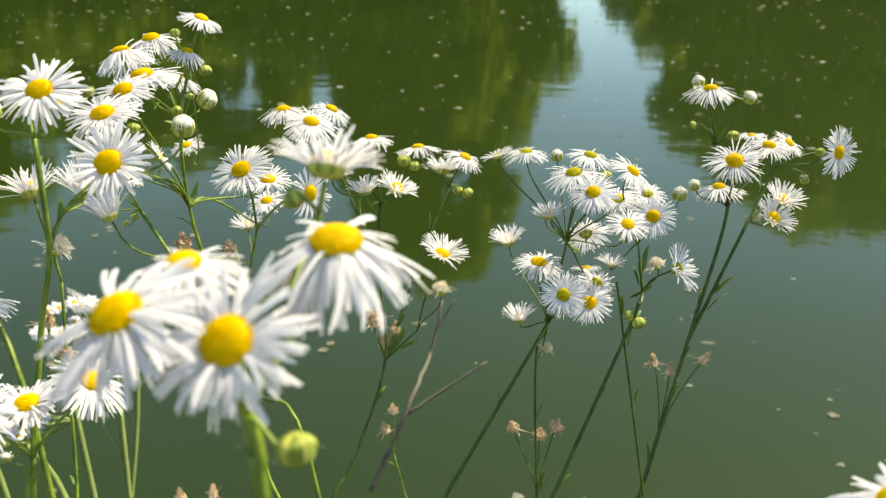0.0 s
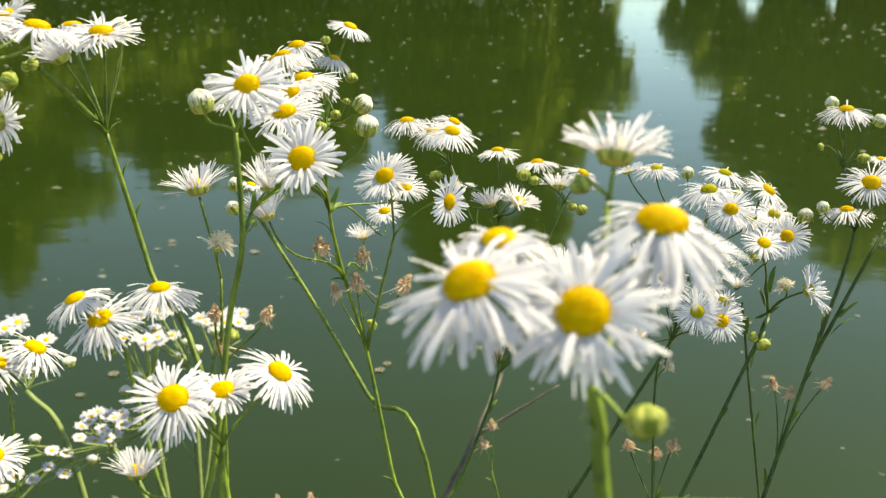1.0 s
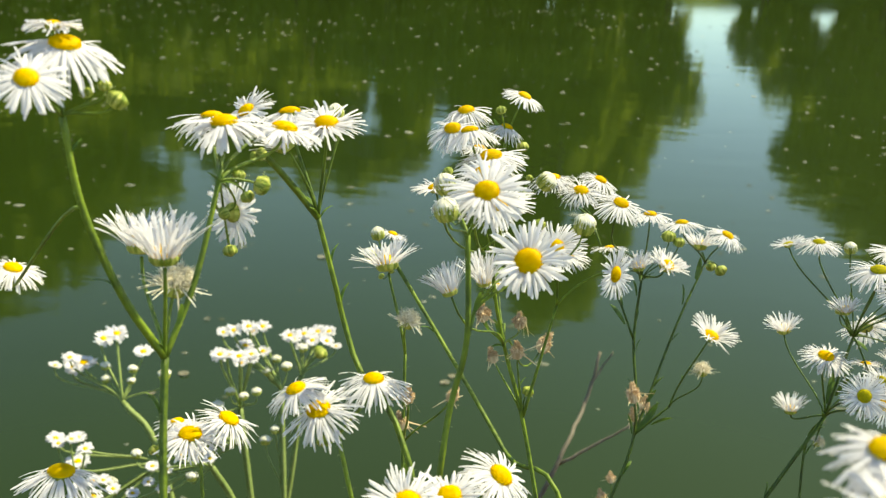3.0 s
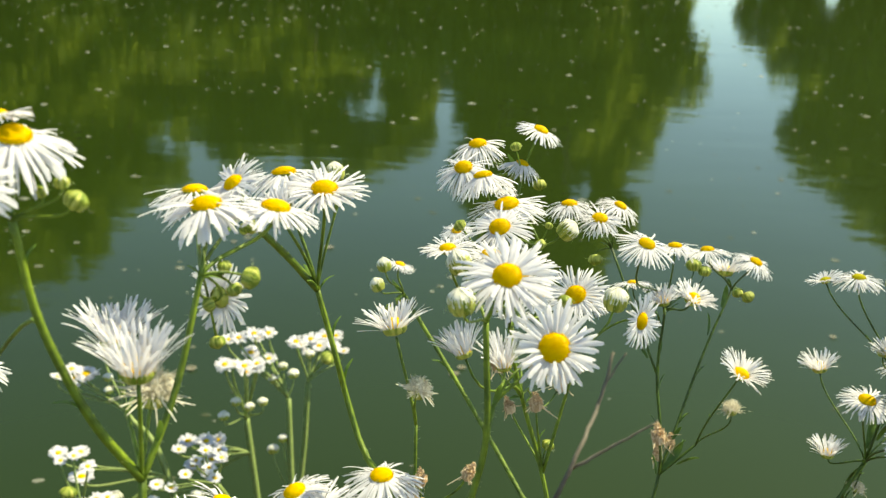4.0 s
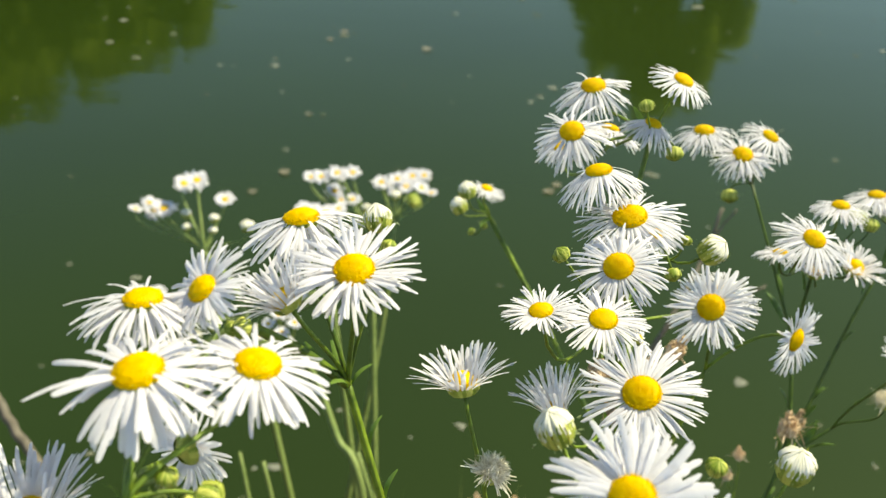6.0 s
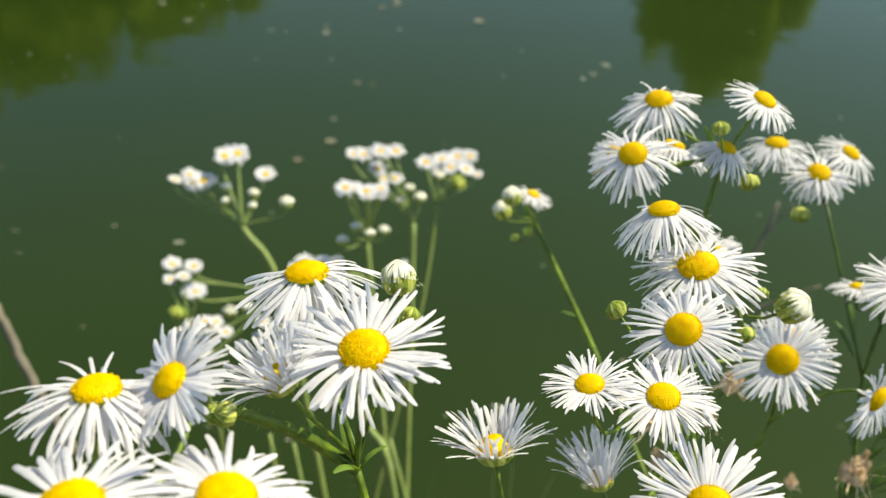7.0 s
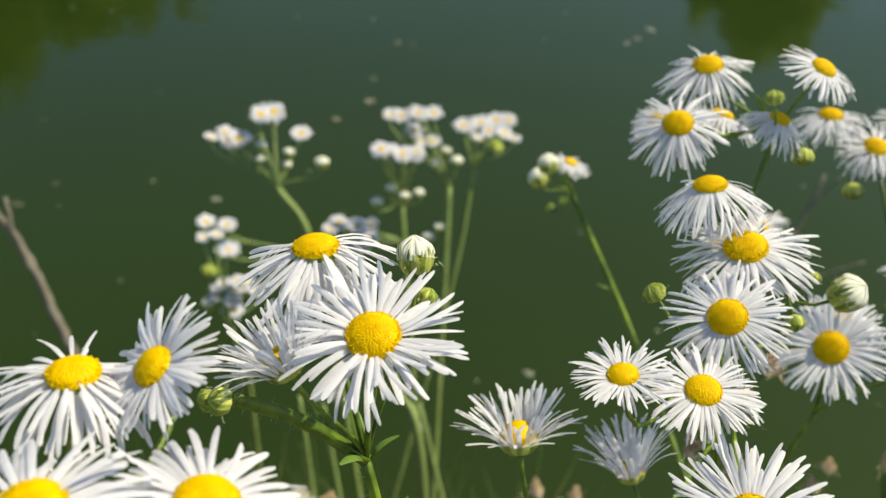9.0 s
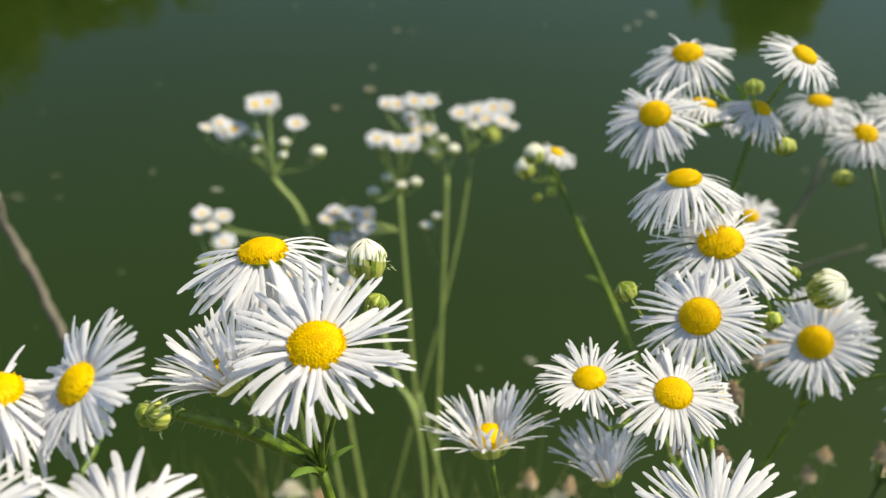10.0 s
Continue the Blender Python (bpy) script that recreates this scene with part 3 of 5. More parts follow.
def cup_head(p, at, n, mm, foot, rise=50):
    """A half-open head: the rays still stand up round the disc."""
    d = mm / 1000
    n = Vector(n).normalized()
    rd = d * 0.165
    seed = COUNT[0] * 13 + 5
    length = (d / 2 - rd * 0.85) / math.cos(radians(rise)) * 0.95
    base = Vector(at) - n * (length * math.sin(radians(rise)) * 0.5)
    v, f = involucre(rd * 0.95, rd * 0.55, seed)
    head = mesh_object("flower_head", v, f, BRACT, p)
    seat(head, p, base, n)
    v, f = ray_florets(40, rd * 0.88, length, d * 0.034, rise + 8, rise - 20, seed, 8.5)
    for n_rays, foot_r, share, lift in ((28, 0.78, 1.0, 9), (12, 0.66, 0.9, 22)):
        v2, f2 = ray_florets(n_rays, rd * foot_r, length * share, d * 0.034, min(86, rise + lift + 12), min(84, rise + lift - 8), seed + n_rays, 7.0)
        k = len(v)
        v, f = v + v2, f + [tuple(i + k for i in q) for q in f2]
    mesh_object("ray_whorl", v, f, PETAL, head)
    v, f = disc_florets(rd * 0.86, rd * 0.9, seed, 160)
    mesh_object("disc", v, f, DISC, head)
    stalk(p, foot, base - n * rd * 0.7, n, 0.35 + 0.012 * mm)


def bud(p, at, n, mm, foot, tip_material, tip_share, name):
    d = mm / 1000
    n = Vector(n).normalized()
    rad = d * (0.41 if tip_material is BUDWHITE else 0.43)
    seed = COUNT[0] * 13 + 5
    base = Vector(at) - n * rad * 0.1
    v, f = involucre(rad * (0.9 if SKIN is PALESTEM else 1.0), rad * (0.75 if SKIN is PALESTEM else 0.95), seed, 26 if tip_material is BRACT else 24, 1.0 if tip_material is BRACT or SKIN is PALESTEM else 2.4)
    head = mesh_object(name, v, f, BRACT, p)
    seat(head, p, base, n)
    verts, faces = [], []
    white = tip_material is BUDWHITE
    strips, rows = (26, 7) if white else (18, 6)
    r = random.Random(seed + 3)
    for k in range(strips):
        a = 2 * math.pi * k / strips
        u, w = Vector((math.cos(a), math.sin(a), 0)), Vector((-math.sin(a), math.cos(a), 0))
        i0 = len(verts)
        low, top = r.uniform(-0.1, 0.35) if white else -0.1, tip_share * r.uniform(0.9, 1.06)
        for i in range(rows):
            t = i / (rows - 1)
            girth = max(0.04, 1 - t ** (2.4 if white else 2.3)) ** (0.8 if white else 0.72)
            c = u * rad * (1.0 + 0.05 * (k % 2)) * girth + Vector((0, 0, rad * (low + (top - low) * t)))
            half = rad * girth * (0.125 if white else 0.14) + rad * 0.015
            verts += [c - w * half - u * rad * 0.08, c + u * rad * 0.05, c + w * half - u * rad * 0.08]
        for i in range(rows - 1):
            for j in range(2):
                q = i0 + i * 3 + j
                faces.append((q, q + 1, q + 4, q + 3))
    mesh_object("bud_tip", verts, faces, tip_material, head)
    if SKIN is not PALESTEM:
        v, f = hair_tuft(26, rad * 1.1, rad * 0.26, -25, seed + 4, 0.00006, 35, 0.4)
        v = [q + Vector((q.x, q.y, 0)).normalized() * rad * 0.45 - Vector((0, 0, rad * 0.3)) for q in v]
        mesh_object("hairs", v, f, HAIR, head)
    stalk(p, foot, base - n * rad * 0.9, n, 0.35 + 0.012 * mm)


def white_head(p, at, n, mm, foot):
    bud(p, at, n, mm, foot, BUDWHITE, 1.0 if SKIN is PALESTEM else 1.18, "flower_bud")


def green_head(p, at, n, mm, foot):
    bud(p, at, n, mm, foot, BRACT, 0.72, "flower_bud")


def hair_tuft(count, radius, length, rise, seed, thick=0.0002, loose=28, curl=0.5):
    r = random.Random(seed)
    verts, faces = [], []
    for _ in range(count):
        a = r.uniform(0, 2 * math.pi)
        e = radians(r.gauss(rise, loose))
        u = Vector((math.cos(a) * math.cos(e), math.sin(a) * math.cos(e), math.sin(e)))
        c = Vector((math.cos(a) * radius * r.random(), math.sin(a) * radius * r.random(), 0))
        bend = Vector((r.gauss(0, curl), r.gauss(0, curl), r.gauss(-0.2, curl)))
        w = u.orthogonal().normalized()
        ln = length * r.uniform(0.5, 1.2)
        i0 = len(verts)
        for i in range(6):
            s = i / 5
            q = c + u * ln * s + bend * ln * s * s * 0.5
            half = thick * (1.2 - 0.8 * s)
            verts += [q - w * half, q + w * half]
        for i in range(5):
            b = i0 + i * 2
            faces.append((b, b + 1, b + 3, b + 2))
    return verts, faces


def tangle(count, radius, height, length, seed, thick=0.0002):
    """A clot of short curled strands filling a dome over z = 0."""
    r = random.Random(seed)
    verts, faces = [], []
    for _ in range(count):
        a, q, z = r.uniform(0, 2 * math.pi), radius * math.sqrt(r.random()), height * r.random() ** 1.3
        c = Vector((math.cos(a) * q, math.sin(a) * q, z * (1 - 0.5 * (q / radius) ** 2)))
        u = (Vector((math.cos(a) * q / radius, math.sin(a) * q / radius, 0.75)) + Vector((r.gauss(0, 0.6), r.gauss(0, 0.6), r.gauss(0, 0.5)))).normalized()
        curl = u.orthogonal().normalized()
        curl = (curl * math.cos(a * 5) + u.cross(curl) * math.sin(a * 5)) * r.uniform(0.4, 1.3)
        w = u.cross(curl).normalized()
        ln = length * r.uniform(0.5, 1.3)
        i0 = len(verts)
        for i in range(5):
            s = i / 4
            p = c + u * ln * s + curl * ln * s * s * 0.8 - Vector((0, 0, ln * 0.25 * s * s))
            half = thick * (1.2 - 0.8 * s)
            verts += [p - w * half, p + w * half]
        for i in range(4):
            b = i0 + i * 2
            faces.append((b, b + 1, b + 3, b + 2))
    return verts, faces


def withered_head(p, at, n, mm, foot):
    """A faded head: shrunken cup and a tangle of bleached rays and hairs."""
    d = mm / 1000
    n = Vector(n).normalized()
    rd = d * 0.2
    seed = COUNT[0] * 13 + 5
    base = Vector(at) - n * d * 0.15
    v, f = involucre(rd, rd, seed)
    head = mesh_object("withered_head", v, f, BRACT, p, "faded cup")
    seat(head, p, base, n)
    v, f = tangle(900, rd * 1.15, d * 0.34, d * 0.13, seed, 0.00008)
    v2, f2 = hair_tuft(46, rd, d * 0.4, 2, seed + 1, 0.00019, 9, 0.35)
    k = len(v)
    mesh_object("fluff", v + v2, f + [tuple(i + k for i in q) for q in f2], FLUFF, head)
    stalk(p, foot, base - n * rd * 0.9, n, 0.5)


def dry_head(p, at, n, mm, foot):
    """A dried brown head with reflexed bracts and a clot of hair."""
    d = mm / 1000 * 1.12
    n = Vector(n).normalized()
    rd = d * 0.22
    seed = COUNT[0] * 13 + 5
    base = Vector(at)
    v, f = involucre(rd * 0.95, rd * 1.35, seed)
    head = mesh_object("dried_head", v, f, DRY, p, "brown dried cup")
    seat(head, p, base, n)
    plump = 1.1 + 0.4 * math.sin(seed)
    v, f = tangle(520, rd * 1.02 * plump, d * 0.3, d * 0.075, seed, 0.00026)
    v = [q - Vector((0, 0, rd * 0.25)) for q in v]
    v2, f2 = tangle(120, rd * 0.4, d * 0.24, d * 0.06, seed + 7, 0.00024)      # the neck of hair on top
    k = len(v)
    v, f = v + [q + Vector((0, 0, d * 0.2)) for q in v2], f + [tuple(i + k for i in q) for q in f2]
    for count, reach, rise, thick, loose, curl in ((5, 0.2, 60, 0.0003, 16, 0.5), (13, 0.36, -48, 0.00028, 22, 1.2)):
        v2, f2 = hair_tuft(count, rd * 0.8, d * reach, rise, seed + count, thick, loose, curl)
        k = len(v)
        v, f = v + v2, f + [tuple(i + k for i in q) for q in f2]
    mesh_object("fluff", v, f, DRY, head)
    stalk(p, foot, base - n * rd, n, 0.5)


def twig(label, *arms):
    """A dead branched twig; each arm: radii in mm and its points."""
    ob = tagged(new("dry_twig"), label, "twig", "dead twigs at the water's edge")
    ob.location = arms[0][2]
    bpy.context.view_layer.update()
    for r0, r1, *points in arms:
        pts = curve_through([local(ob, q) for q in points], 6)
        pts = [q + Vector((rng.gauss(0, 1), rng.gauss(0, 1), 0)) * 0.0006 for q in pts]
        v, f = tube(pts, r0 / 1000, r1 / 1000, 7, 0.12)
        mesh_object("arm", v, f, TWIG, ob)


p = plant("tall fleabane with white daisy heads stacked above a forked stem")
stem(p, 1.15, .75, (-0.029, 0.261, 0.584), (-0.048, 0.286, 0.886), (-0.062, 0.304, 0.941), (-0.072, 0.317, 0.979), (-0.08, 0.321, 1.004), (-0.085, 0.321, 1.028), (-0.086, 0.322, 1.055), (-0.084, 0.332, 1.074))
stem(p, .8, .6, (-0.072, 0.317, 0.979), (-0.063, 0.322, 1.02))
open_head(p, (-0.0989, 0.3422, 1.0814), (-0.12, -0.2, 0.97), 19.0, (-0.084, 0.332, 1.074), -38)
open_head(p, (-0.1009, 0.3191, 1.0789), (-0.12, -0.44, 0.89), 18.4, (-0.084, 0.332, 1.074), -36)
open_head(p, (-0.115, 0.438, 1.0234), (-0.16, -0.32, 0.94), 15.1, (-0.084, 0.332, 1.074), -20)
open_head(p, (-0.0778, 0.4237, 1.0015), (-0.08, -0.29, 0.95), 17.8, (-0.085, 0.321, 1.028), -12)
open_head(p, (-0.0944, 0.3548, 1.066), (0.16, 0.35, 0.92), 16.9, (-0.084, 0.332, 1.074), -28)
open_head(p, (-0.0838, 0.3295, 1.0787), (0.29, -0.01, 0.96), 12.6, (-0.084, 0.332, 1.074), -42)
open_head(p, (-0.0787, 0.331, 1.0891), (0.37, -0.08, 0.93), 14.7, (-0.084, 0.332, 1.074), -28)
open_head(p, (-0.0926, 0.2893, 1.0838), (-0.22, 0.08, 0.97), 16.2, (-0.086, 0.322, 1.055), -42)
open_head(p, (-0.0856, 0.2841, 1.0776), (-0.16, -0.18, 0.97), 20.6, (-0.086, 0.322, 1.055), -26)
open_head(p, (-0.0862, 0.2679, 1.076), (-0.17, -0.48, 0.86), 17.6, (-0.085, 0.321, 1.028), -17)
open_head(p, (-0.0652, 0.3134, 1.0428), (-0.23, -0.63, 0.74), 20.8, (-0.063, 0.322, 1.02), -8)
open_head(p, (-0.0608, 0.3352, 1.0339), (0.09, -0.26, 0.96), 17.6, (-0.085, 0.321, 1.028), -12)
open_head(p, (-0.0974, 0.2518, 1.0748), (-0.16, -0.05, 0.99), 13.4, (-0.085, 0.321, 1.028), -2)
open_head(p, (-0.0873, 0.2555, 1.0726), (0.02, -0.19, 0.98), 15.6, (-0.085, 0.321, 1.028), -14)
open_head(p, (-0.081, 0.2781, 1.0552), (0.81, 0.27, 0.52), 10.5, (-0.085, 0.321, 1.028), 7)
open_head(p, (-0.08, 0.232, 1.0764), (-0.12, -0.38, 0.92), 19.0, (-0.085, 0.321, 1.028), -10)
cup_head(p, (-0.096, 0.2718, 1.0432), (-0.37, 0.2, 0.91), 14.6, (-0.08, 0.321, 1.004), 58)
green_head(p, (-0.0969, 0.2713, 1.0752), (-0.65, 0.16, 0.74), 3.7, (-0.085, 0.321, 1.028))
white_head(p, (-0.069, 0.2906, 1.0697), (0.68, -0.05, 0.73), 6.6, (-0.086, 0.322, 1.055))
green_head(p, (-0.076, 0.2823, 1.0673), (0.41, -0.55, -0.73), 3.6, (-0.086, 0.322, 1.055))
green_head(p, (-0.0781, 0.3293, 1.0718), (0.2, -0.44, -0.88), 4.6, (-0.084, 0.332, 1.074))
green_head(p, (-0.0859, 0.3237, 1.0855), (-0.27, 0.21, 0.94), 3.8, (-0.084, 0.332, 1.074))
green_head(p, (-0.0742, 0.2922, 1.0704), (0.26, 0.33, 0.91), 2.6, (-0.086, 0.322, 1.055))
cup_head(p, (-0.0894, 0.4339, 0.9882), (-0.13, -0.05, 0.99), 16.0, (-0.08, 0.321, 1.004), 37)
dry_head(p, (-0.088, 0.3201, 1.0154), (-0.14, 0.14, 0.98), 8.9, (-0.08, 0.321, 1.004))
dry_head(p, (-0.0756, 0.334, 1.0084), (-0.07, 0.16, 0.98), 8.4, (-0.08, 0.321, 1.004))
dry_head(p, (-0.0753, 0.3179, 1.0035), (-0.07, 0.19, 0.98), 8.5, (-0.072, 0.317, 0.979))
dry_head(p, (-0.0841, 0.3273, 0.997), (-0.4, 0.14, 0.91), 7.6, (-0.072, 0.317, 0.979))
dry_head(p, (-0.0662, 0.3913, 0.9776), (0.43, 0.17, 0.89), 12.3, (-0.08, 0.321, 1.004))
green_head(p, (-0.0705, 0.3201, 0.9884), (0.42, 0.21, 0.88), 4.7, (-0.072, 0.317, 0.979))
open_head(p, (-0.0445, 0.321, 1.0329), (0.82, -0.57, 0.08), 18.7, (-0.063, 0.322, 1.02), 2)

p = plant("fleabane with bright green forked stem, open heads and pale buds", broad=True)
stem(p, 1.1, .8, (-0.098, 0.144, 0.684), (-0.092, 0.169, 0.953), (-0.088, 0.188, 1.009), (-0.086, 0.197, 1.037), (-0.083, 0.199, 1.054), (-0.084, 0.201, 1.077))
stem(p, .8, .6, (-0.083, 0.199, 1.054), (-0.082, 0.204, 1.059))
open_head(p, (-0.0803, 0.198, 1.0875), (-0.05, -0.56, 0.83), 18.7, (-0.084, 0.201, 1.077), -17)
open_head(p, (-0.071, 0.2065, 1.0706), (-0.02, -0.73, 0.69), 19.7, (-0.082, 0.204, 1.059), -0)
white_head(p, (-0.0877, 0.1902, 1.0851), (-0.18, -0.08, 0.98), 5.8, (-0.084, 0.201, 1.077))
cup_head(p, (-0.0815, 0.2156, 1.065), (-0.12, -0.05, 0.98), 10.5, (-0.082, 0.204, 1.059), 60)
white_head(p, (-0.0591, 0.2237, 1.0751), (0.11, -0.03, 0.99), 5.9, (-0.082, 0.204, 1.059))
green_head(p, (-0.0694, 0.2203, 1.0756), (0.12, -0.03, 0.99), 3.3, (-0.082, 0.204, 1.059))
white_head(p, (-0.0903, 0.21, 1.0856), (-0.42, 0.02, 0.9), 5.6, (-0.084, 0.201, 1.077))

p = plant("slender fleabane with a half-open head and withered ones")
stem(p, .9, .6, (-0.093, 0.199, 0.637), (-0.098, 0.224, 0.918), (-0.102, 0.243, 0.974), (-0.104, 0.251, 1), (-0.105, 0.257, 1.025))
cup_head(p, (-0.1122, 0.2621, 1.0518), (-0.26, 0.27, 0.93), 19.3, (-0.105, 0.257, 1.025), 38)
withered_head(p, (-0.1037, 0.2549, 1.0371), (0.3, 0.11, 0.95), 10.2, (-0.105, 0.257, 1.025))
dry_head(p, (-0.1004, 0.2341, 1.0229), (-0.05, 0.23, 0.97), 5.8, (-0.104, 0.251, 1))
dry_head(p, (-0.09, 0.2466, 1.0183), (0.44, 0.25, 0.86), 6.4, (-0.104, 0.251, 1))
dry_head(p, (-0.1047, 0.2531, 1.0057), (-0.38, 0.17, 0.91), 7.0, (-0.104, 0.251, 1))

p = plant("slender dark-stemmed fleabane with a row of small white heads", DARKSTEM)
stem(p, .95, .6, (-0.076, 0.339, 0.517), (-0.054, 0.364, 0.842), (-0.038, 0.382, 0.897), (-0.025, 0.395, 0.938), (-0.028, 0.408, 0.976), (-0.027, 0.411, 1.003))
stem(p, .7, .5, (-0.025, 0.395, 0.938), (-0.009, 0.423, 0.978), (0.003, 0.439, 1.004))
stem(p, .7, .5, (-0.025, 0.395, 0.938), (-0.011, 0.4, 0.95))
stem(p, .6, .5, (-0.028, 0.408, 0.976), (-0.049, 0.43, 1.022))
open_head(p, (-0.0677, 0.4187, 1.043), (-0.07, 0.01, 1), 21.6, (-0.049, 0.43, 1.022), -32)
open_head(p, (-0.0556, 0.41, 1.0402), (0.05, -0.31, 0.95), 21.1, (-0.049, 0.43, 1.022), -23)
open_head(p, (-0.0474, 0.4207, 1.0429), (0.39, -0.12, 0.91), 18.5, (-0.049, 0.43, 1.022), -28)
open_head(p, (-0.0441, 0.3294, 1.0553), (0.23, -0.32, 0.92), 18.2, (-0.027, 0.411, 1.003), -28)
open_head(p, (-0.0284, 0.3877, 1.0375), (-0.02, 0.05, 1), 17.0, (-0.027, 0.411, 1.003), -28)
open_head(p, (-0.0109, 0.4253, 1.0253), (-0.1, 0.12, 0.99), 18.8, (0.003, 0.439, 1.004), -28)
cup_head(p, (0.0002, 0.4419, 1.0128), (0.03, 0.41, 0.91), 19.7, (0.003, 0.439, 1.004), 30)
open_head(p, (0.0098, 0.4302, 1.0198), (0.38, -0.18, 0.91), 18.1, (0.003, 0.439, 1.004), -28)
cup_head(p, (-0.0315, 0.3854, 1.0183), (-0.17, 0.07, 0.98), 15.2, (-0.027, 0.411, 1.003), 42)
cup_head(p, (-0.0185, 0.3941, 1.0159), (0.38, -0.1, 0.92), 20.1, (-0.027, 0.411, 1.003), 25)
open_head(p, (-0.0004, 0.3811, 0.9911), (0.31, -0.23, 0.92), 22.0, (-0.011, 0.4, 0.95), 22)
withered_head(p, (-0.0013, 0.3878, 0.9745), (-0.11, 0.12, 0.99), 11.1, (-0.011, 0.4, 0.95))
dry_head(p, (-0.0287, 0.379, 0.9637), (-0.18, 0.24, 0.95), 11.0, (-0.025, 0.395, 0.938))
dry_head(p, (-0.0209, 0.4038, 0.9483), (0.07, 0.23, 0.97), 8.8, (-0.025, 0.395, 0.938))
dry_head(p, (-0.0254, 0.4022, 0.9432), (-0.27, 0.25, 0.93), 8.3, (-0.025, 0.395, 0.938))
open_head(p, (-0.0436, 0.3762, 1.026), (-0.09, 0.24, 0.97), 14.4, (-0.027, 0.411, 1.003), -17)
green_head(p, (0.0117, 0.4447, 0.9986), (0.55, -0.41, -0.73), 6.2, (0.003, 0.439, 1.004))
green_head(p, (0.007, 0.4452, 0.9999), (0.24, -0.39, -0.89), 5.2, (0.003, 0.439, 1.004))
green_head(p, (-0.0554, 0.4286, 1.0164), (0.07, -0.34, -0.94), 6.4, (-0.049, 0.43, 1.022))
green_head(p, (-0.0169, 0.4168, 1.0219), (-0.08, 0.08, 0.99), 6.7, (-0.027, 0.411, 1.003))
green_head(p, (-0.0124, 0.4161, 1.0197), (0.08, 0.07, 0.99), 5.7, (-0.027, 0.411, 1.003))

p = plant("bushy fleabane crowded with white heads on dark slanting stems", DARKSTEM, young=True)
stem(p, 1.2, .8, (-0.072, 0.31, 0.543), (-0.032, 0.327, 0.849), (-0.002, 0.34, 0.899), (0.041, 0.358, 0.971))
stem(p, 1.1, .7, (-0.016, 0.304, 0.548), (0.017, 0.324, 0.847), (0.041, 0.34, 0.899), (0.073, 0.36, 0.968), (0.078, 0.364, 0.981))
stem(p, .7, .5, (0.041, 0.317, 0.536), (0.039, 0.335, 0.835), (0.038, 0.349, 0.893), (0.037, 0.363, 0.952), (0.041, 0.358, 0.971))
stem(p, .7, .5, (0.101, 0.325, 0.529), (0.09, 0.34, 0.841), (0.081, 0.351, 0.899), (0.072, 0.362, 0.959), (0.068, 0.365, 0.985))
stem(p, .7, .5, (0.041, 0.358, 0.971), (0.047, 0.36, 1.003))
stem(p, .7, .5, (0.078, 0.364, 0.981), (0.076, 0.368, 1))
open_head(p, (0.0203, 0.3649, 1.0354), (-0.35, 0.1, 0.93), 13.1, (0.047, 0.36, 1.003), 7)
open_head(p, (0.0311, 0.3648, 1.037), (-0.02, -0.06, 1), 16.5, (0.047, 0.36, 1.003), -26)
white_head(p, (0.0429, 0.3664, 1.0353), (-0.11, -0.02, 0.99), 5.3, (0.047, 0.36, 1.003))
open_head(p, (0.0532, 0.3511, 1.0388), (0.19, -0.16, 0.97), 17.1, (0.047, 0.36, 1.003), -26)
open_head(p, (0.0463, 0.3422, 1.0346), (-0.13, -0.18, 0.97), 20.8, (0.047, 0.36, 1.003), -26)
open_head(p, (0.0679, 0.3465, 1.0341), (0.51, -0.3, 0.8), 17.8, (0.076, 0.368, 1), -23)
open_head(p, (0.0514, 0.3293, 1.031), (-0.17, -0.59, 0.79), 17.4, (0.047, 0.36, 1.003), -17)
open_head(p, (0.0646, 0.3551, 1.0215), (-0.11, -0.42, 0.9), 15.5, (0.047, 0.36, 1.003), -17)
open_head(p, (0.081, 0.3817, 1.0162), (0.13, -0.47, 0.87), 17.9, (0.076, 0.368, 1), -17)
open_head(p, (0.0763, 0.3464, 1.0173), (-0.19, -0.78, 0.59), 17.2, (0.076, 0.368, 1), -8)
white_head(p, (0.097, 0.3941, 1.0128), (0.1, -0.03, 0.99), 6.9, (0.076, 0.368, 1))
cup_head(p, (0.0385, 0.3468, 1.0191), (-0.2, -0.02, 0.98), 13.5, (0.047, 0.36, 1.003), 37)
green_head(p, (0.0373, 0.3479, 1.0175), (-0.02, 0.11, 0.99), 4.1, (0.047, 0.36, 1.003))
open_head(p, (0.0571, 0.3791, 1.0006), (-0.06, 0.8, 0.59), 20.3, (0.047, 0.36, 1.003), -20)
cup_head(p, (0.0256, 0.3766, 0.9999), (-0.18, 0.07, 0.98), 16.2, (0.041, 0.358, 0.971), 40)
open_head(p, (0.0356, 0.3501, 0.9984), (0.07, -0.24, 0.97), 19.4, (0.041, 0.358, 0.971), -20)
open_head(p, (0.0644, 0.3316, 1.0188), (0.11, -0.51, 0.85), 15.7, (0.076, 0.368, 1), -12)
open_head(p, (0.086, 0.3446, 0.9977), (0.78, -0.4, 0.48), 19.9, (0.078, 0.364, 0.981), 22)
withered_head(p, (0.0809, 0.358, 0.9957), (-0.38, 0.12, 0.92), 8.6, (0.078, 0.364, 0.981))
open_head(p, (0.0416, 0.3211, 0.9965), (-0.12, -0.83, 0.54), 16.8, (0.041, 0.358, 0.971), -8)
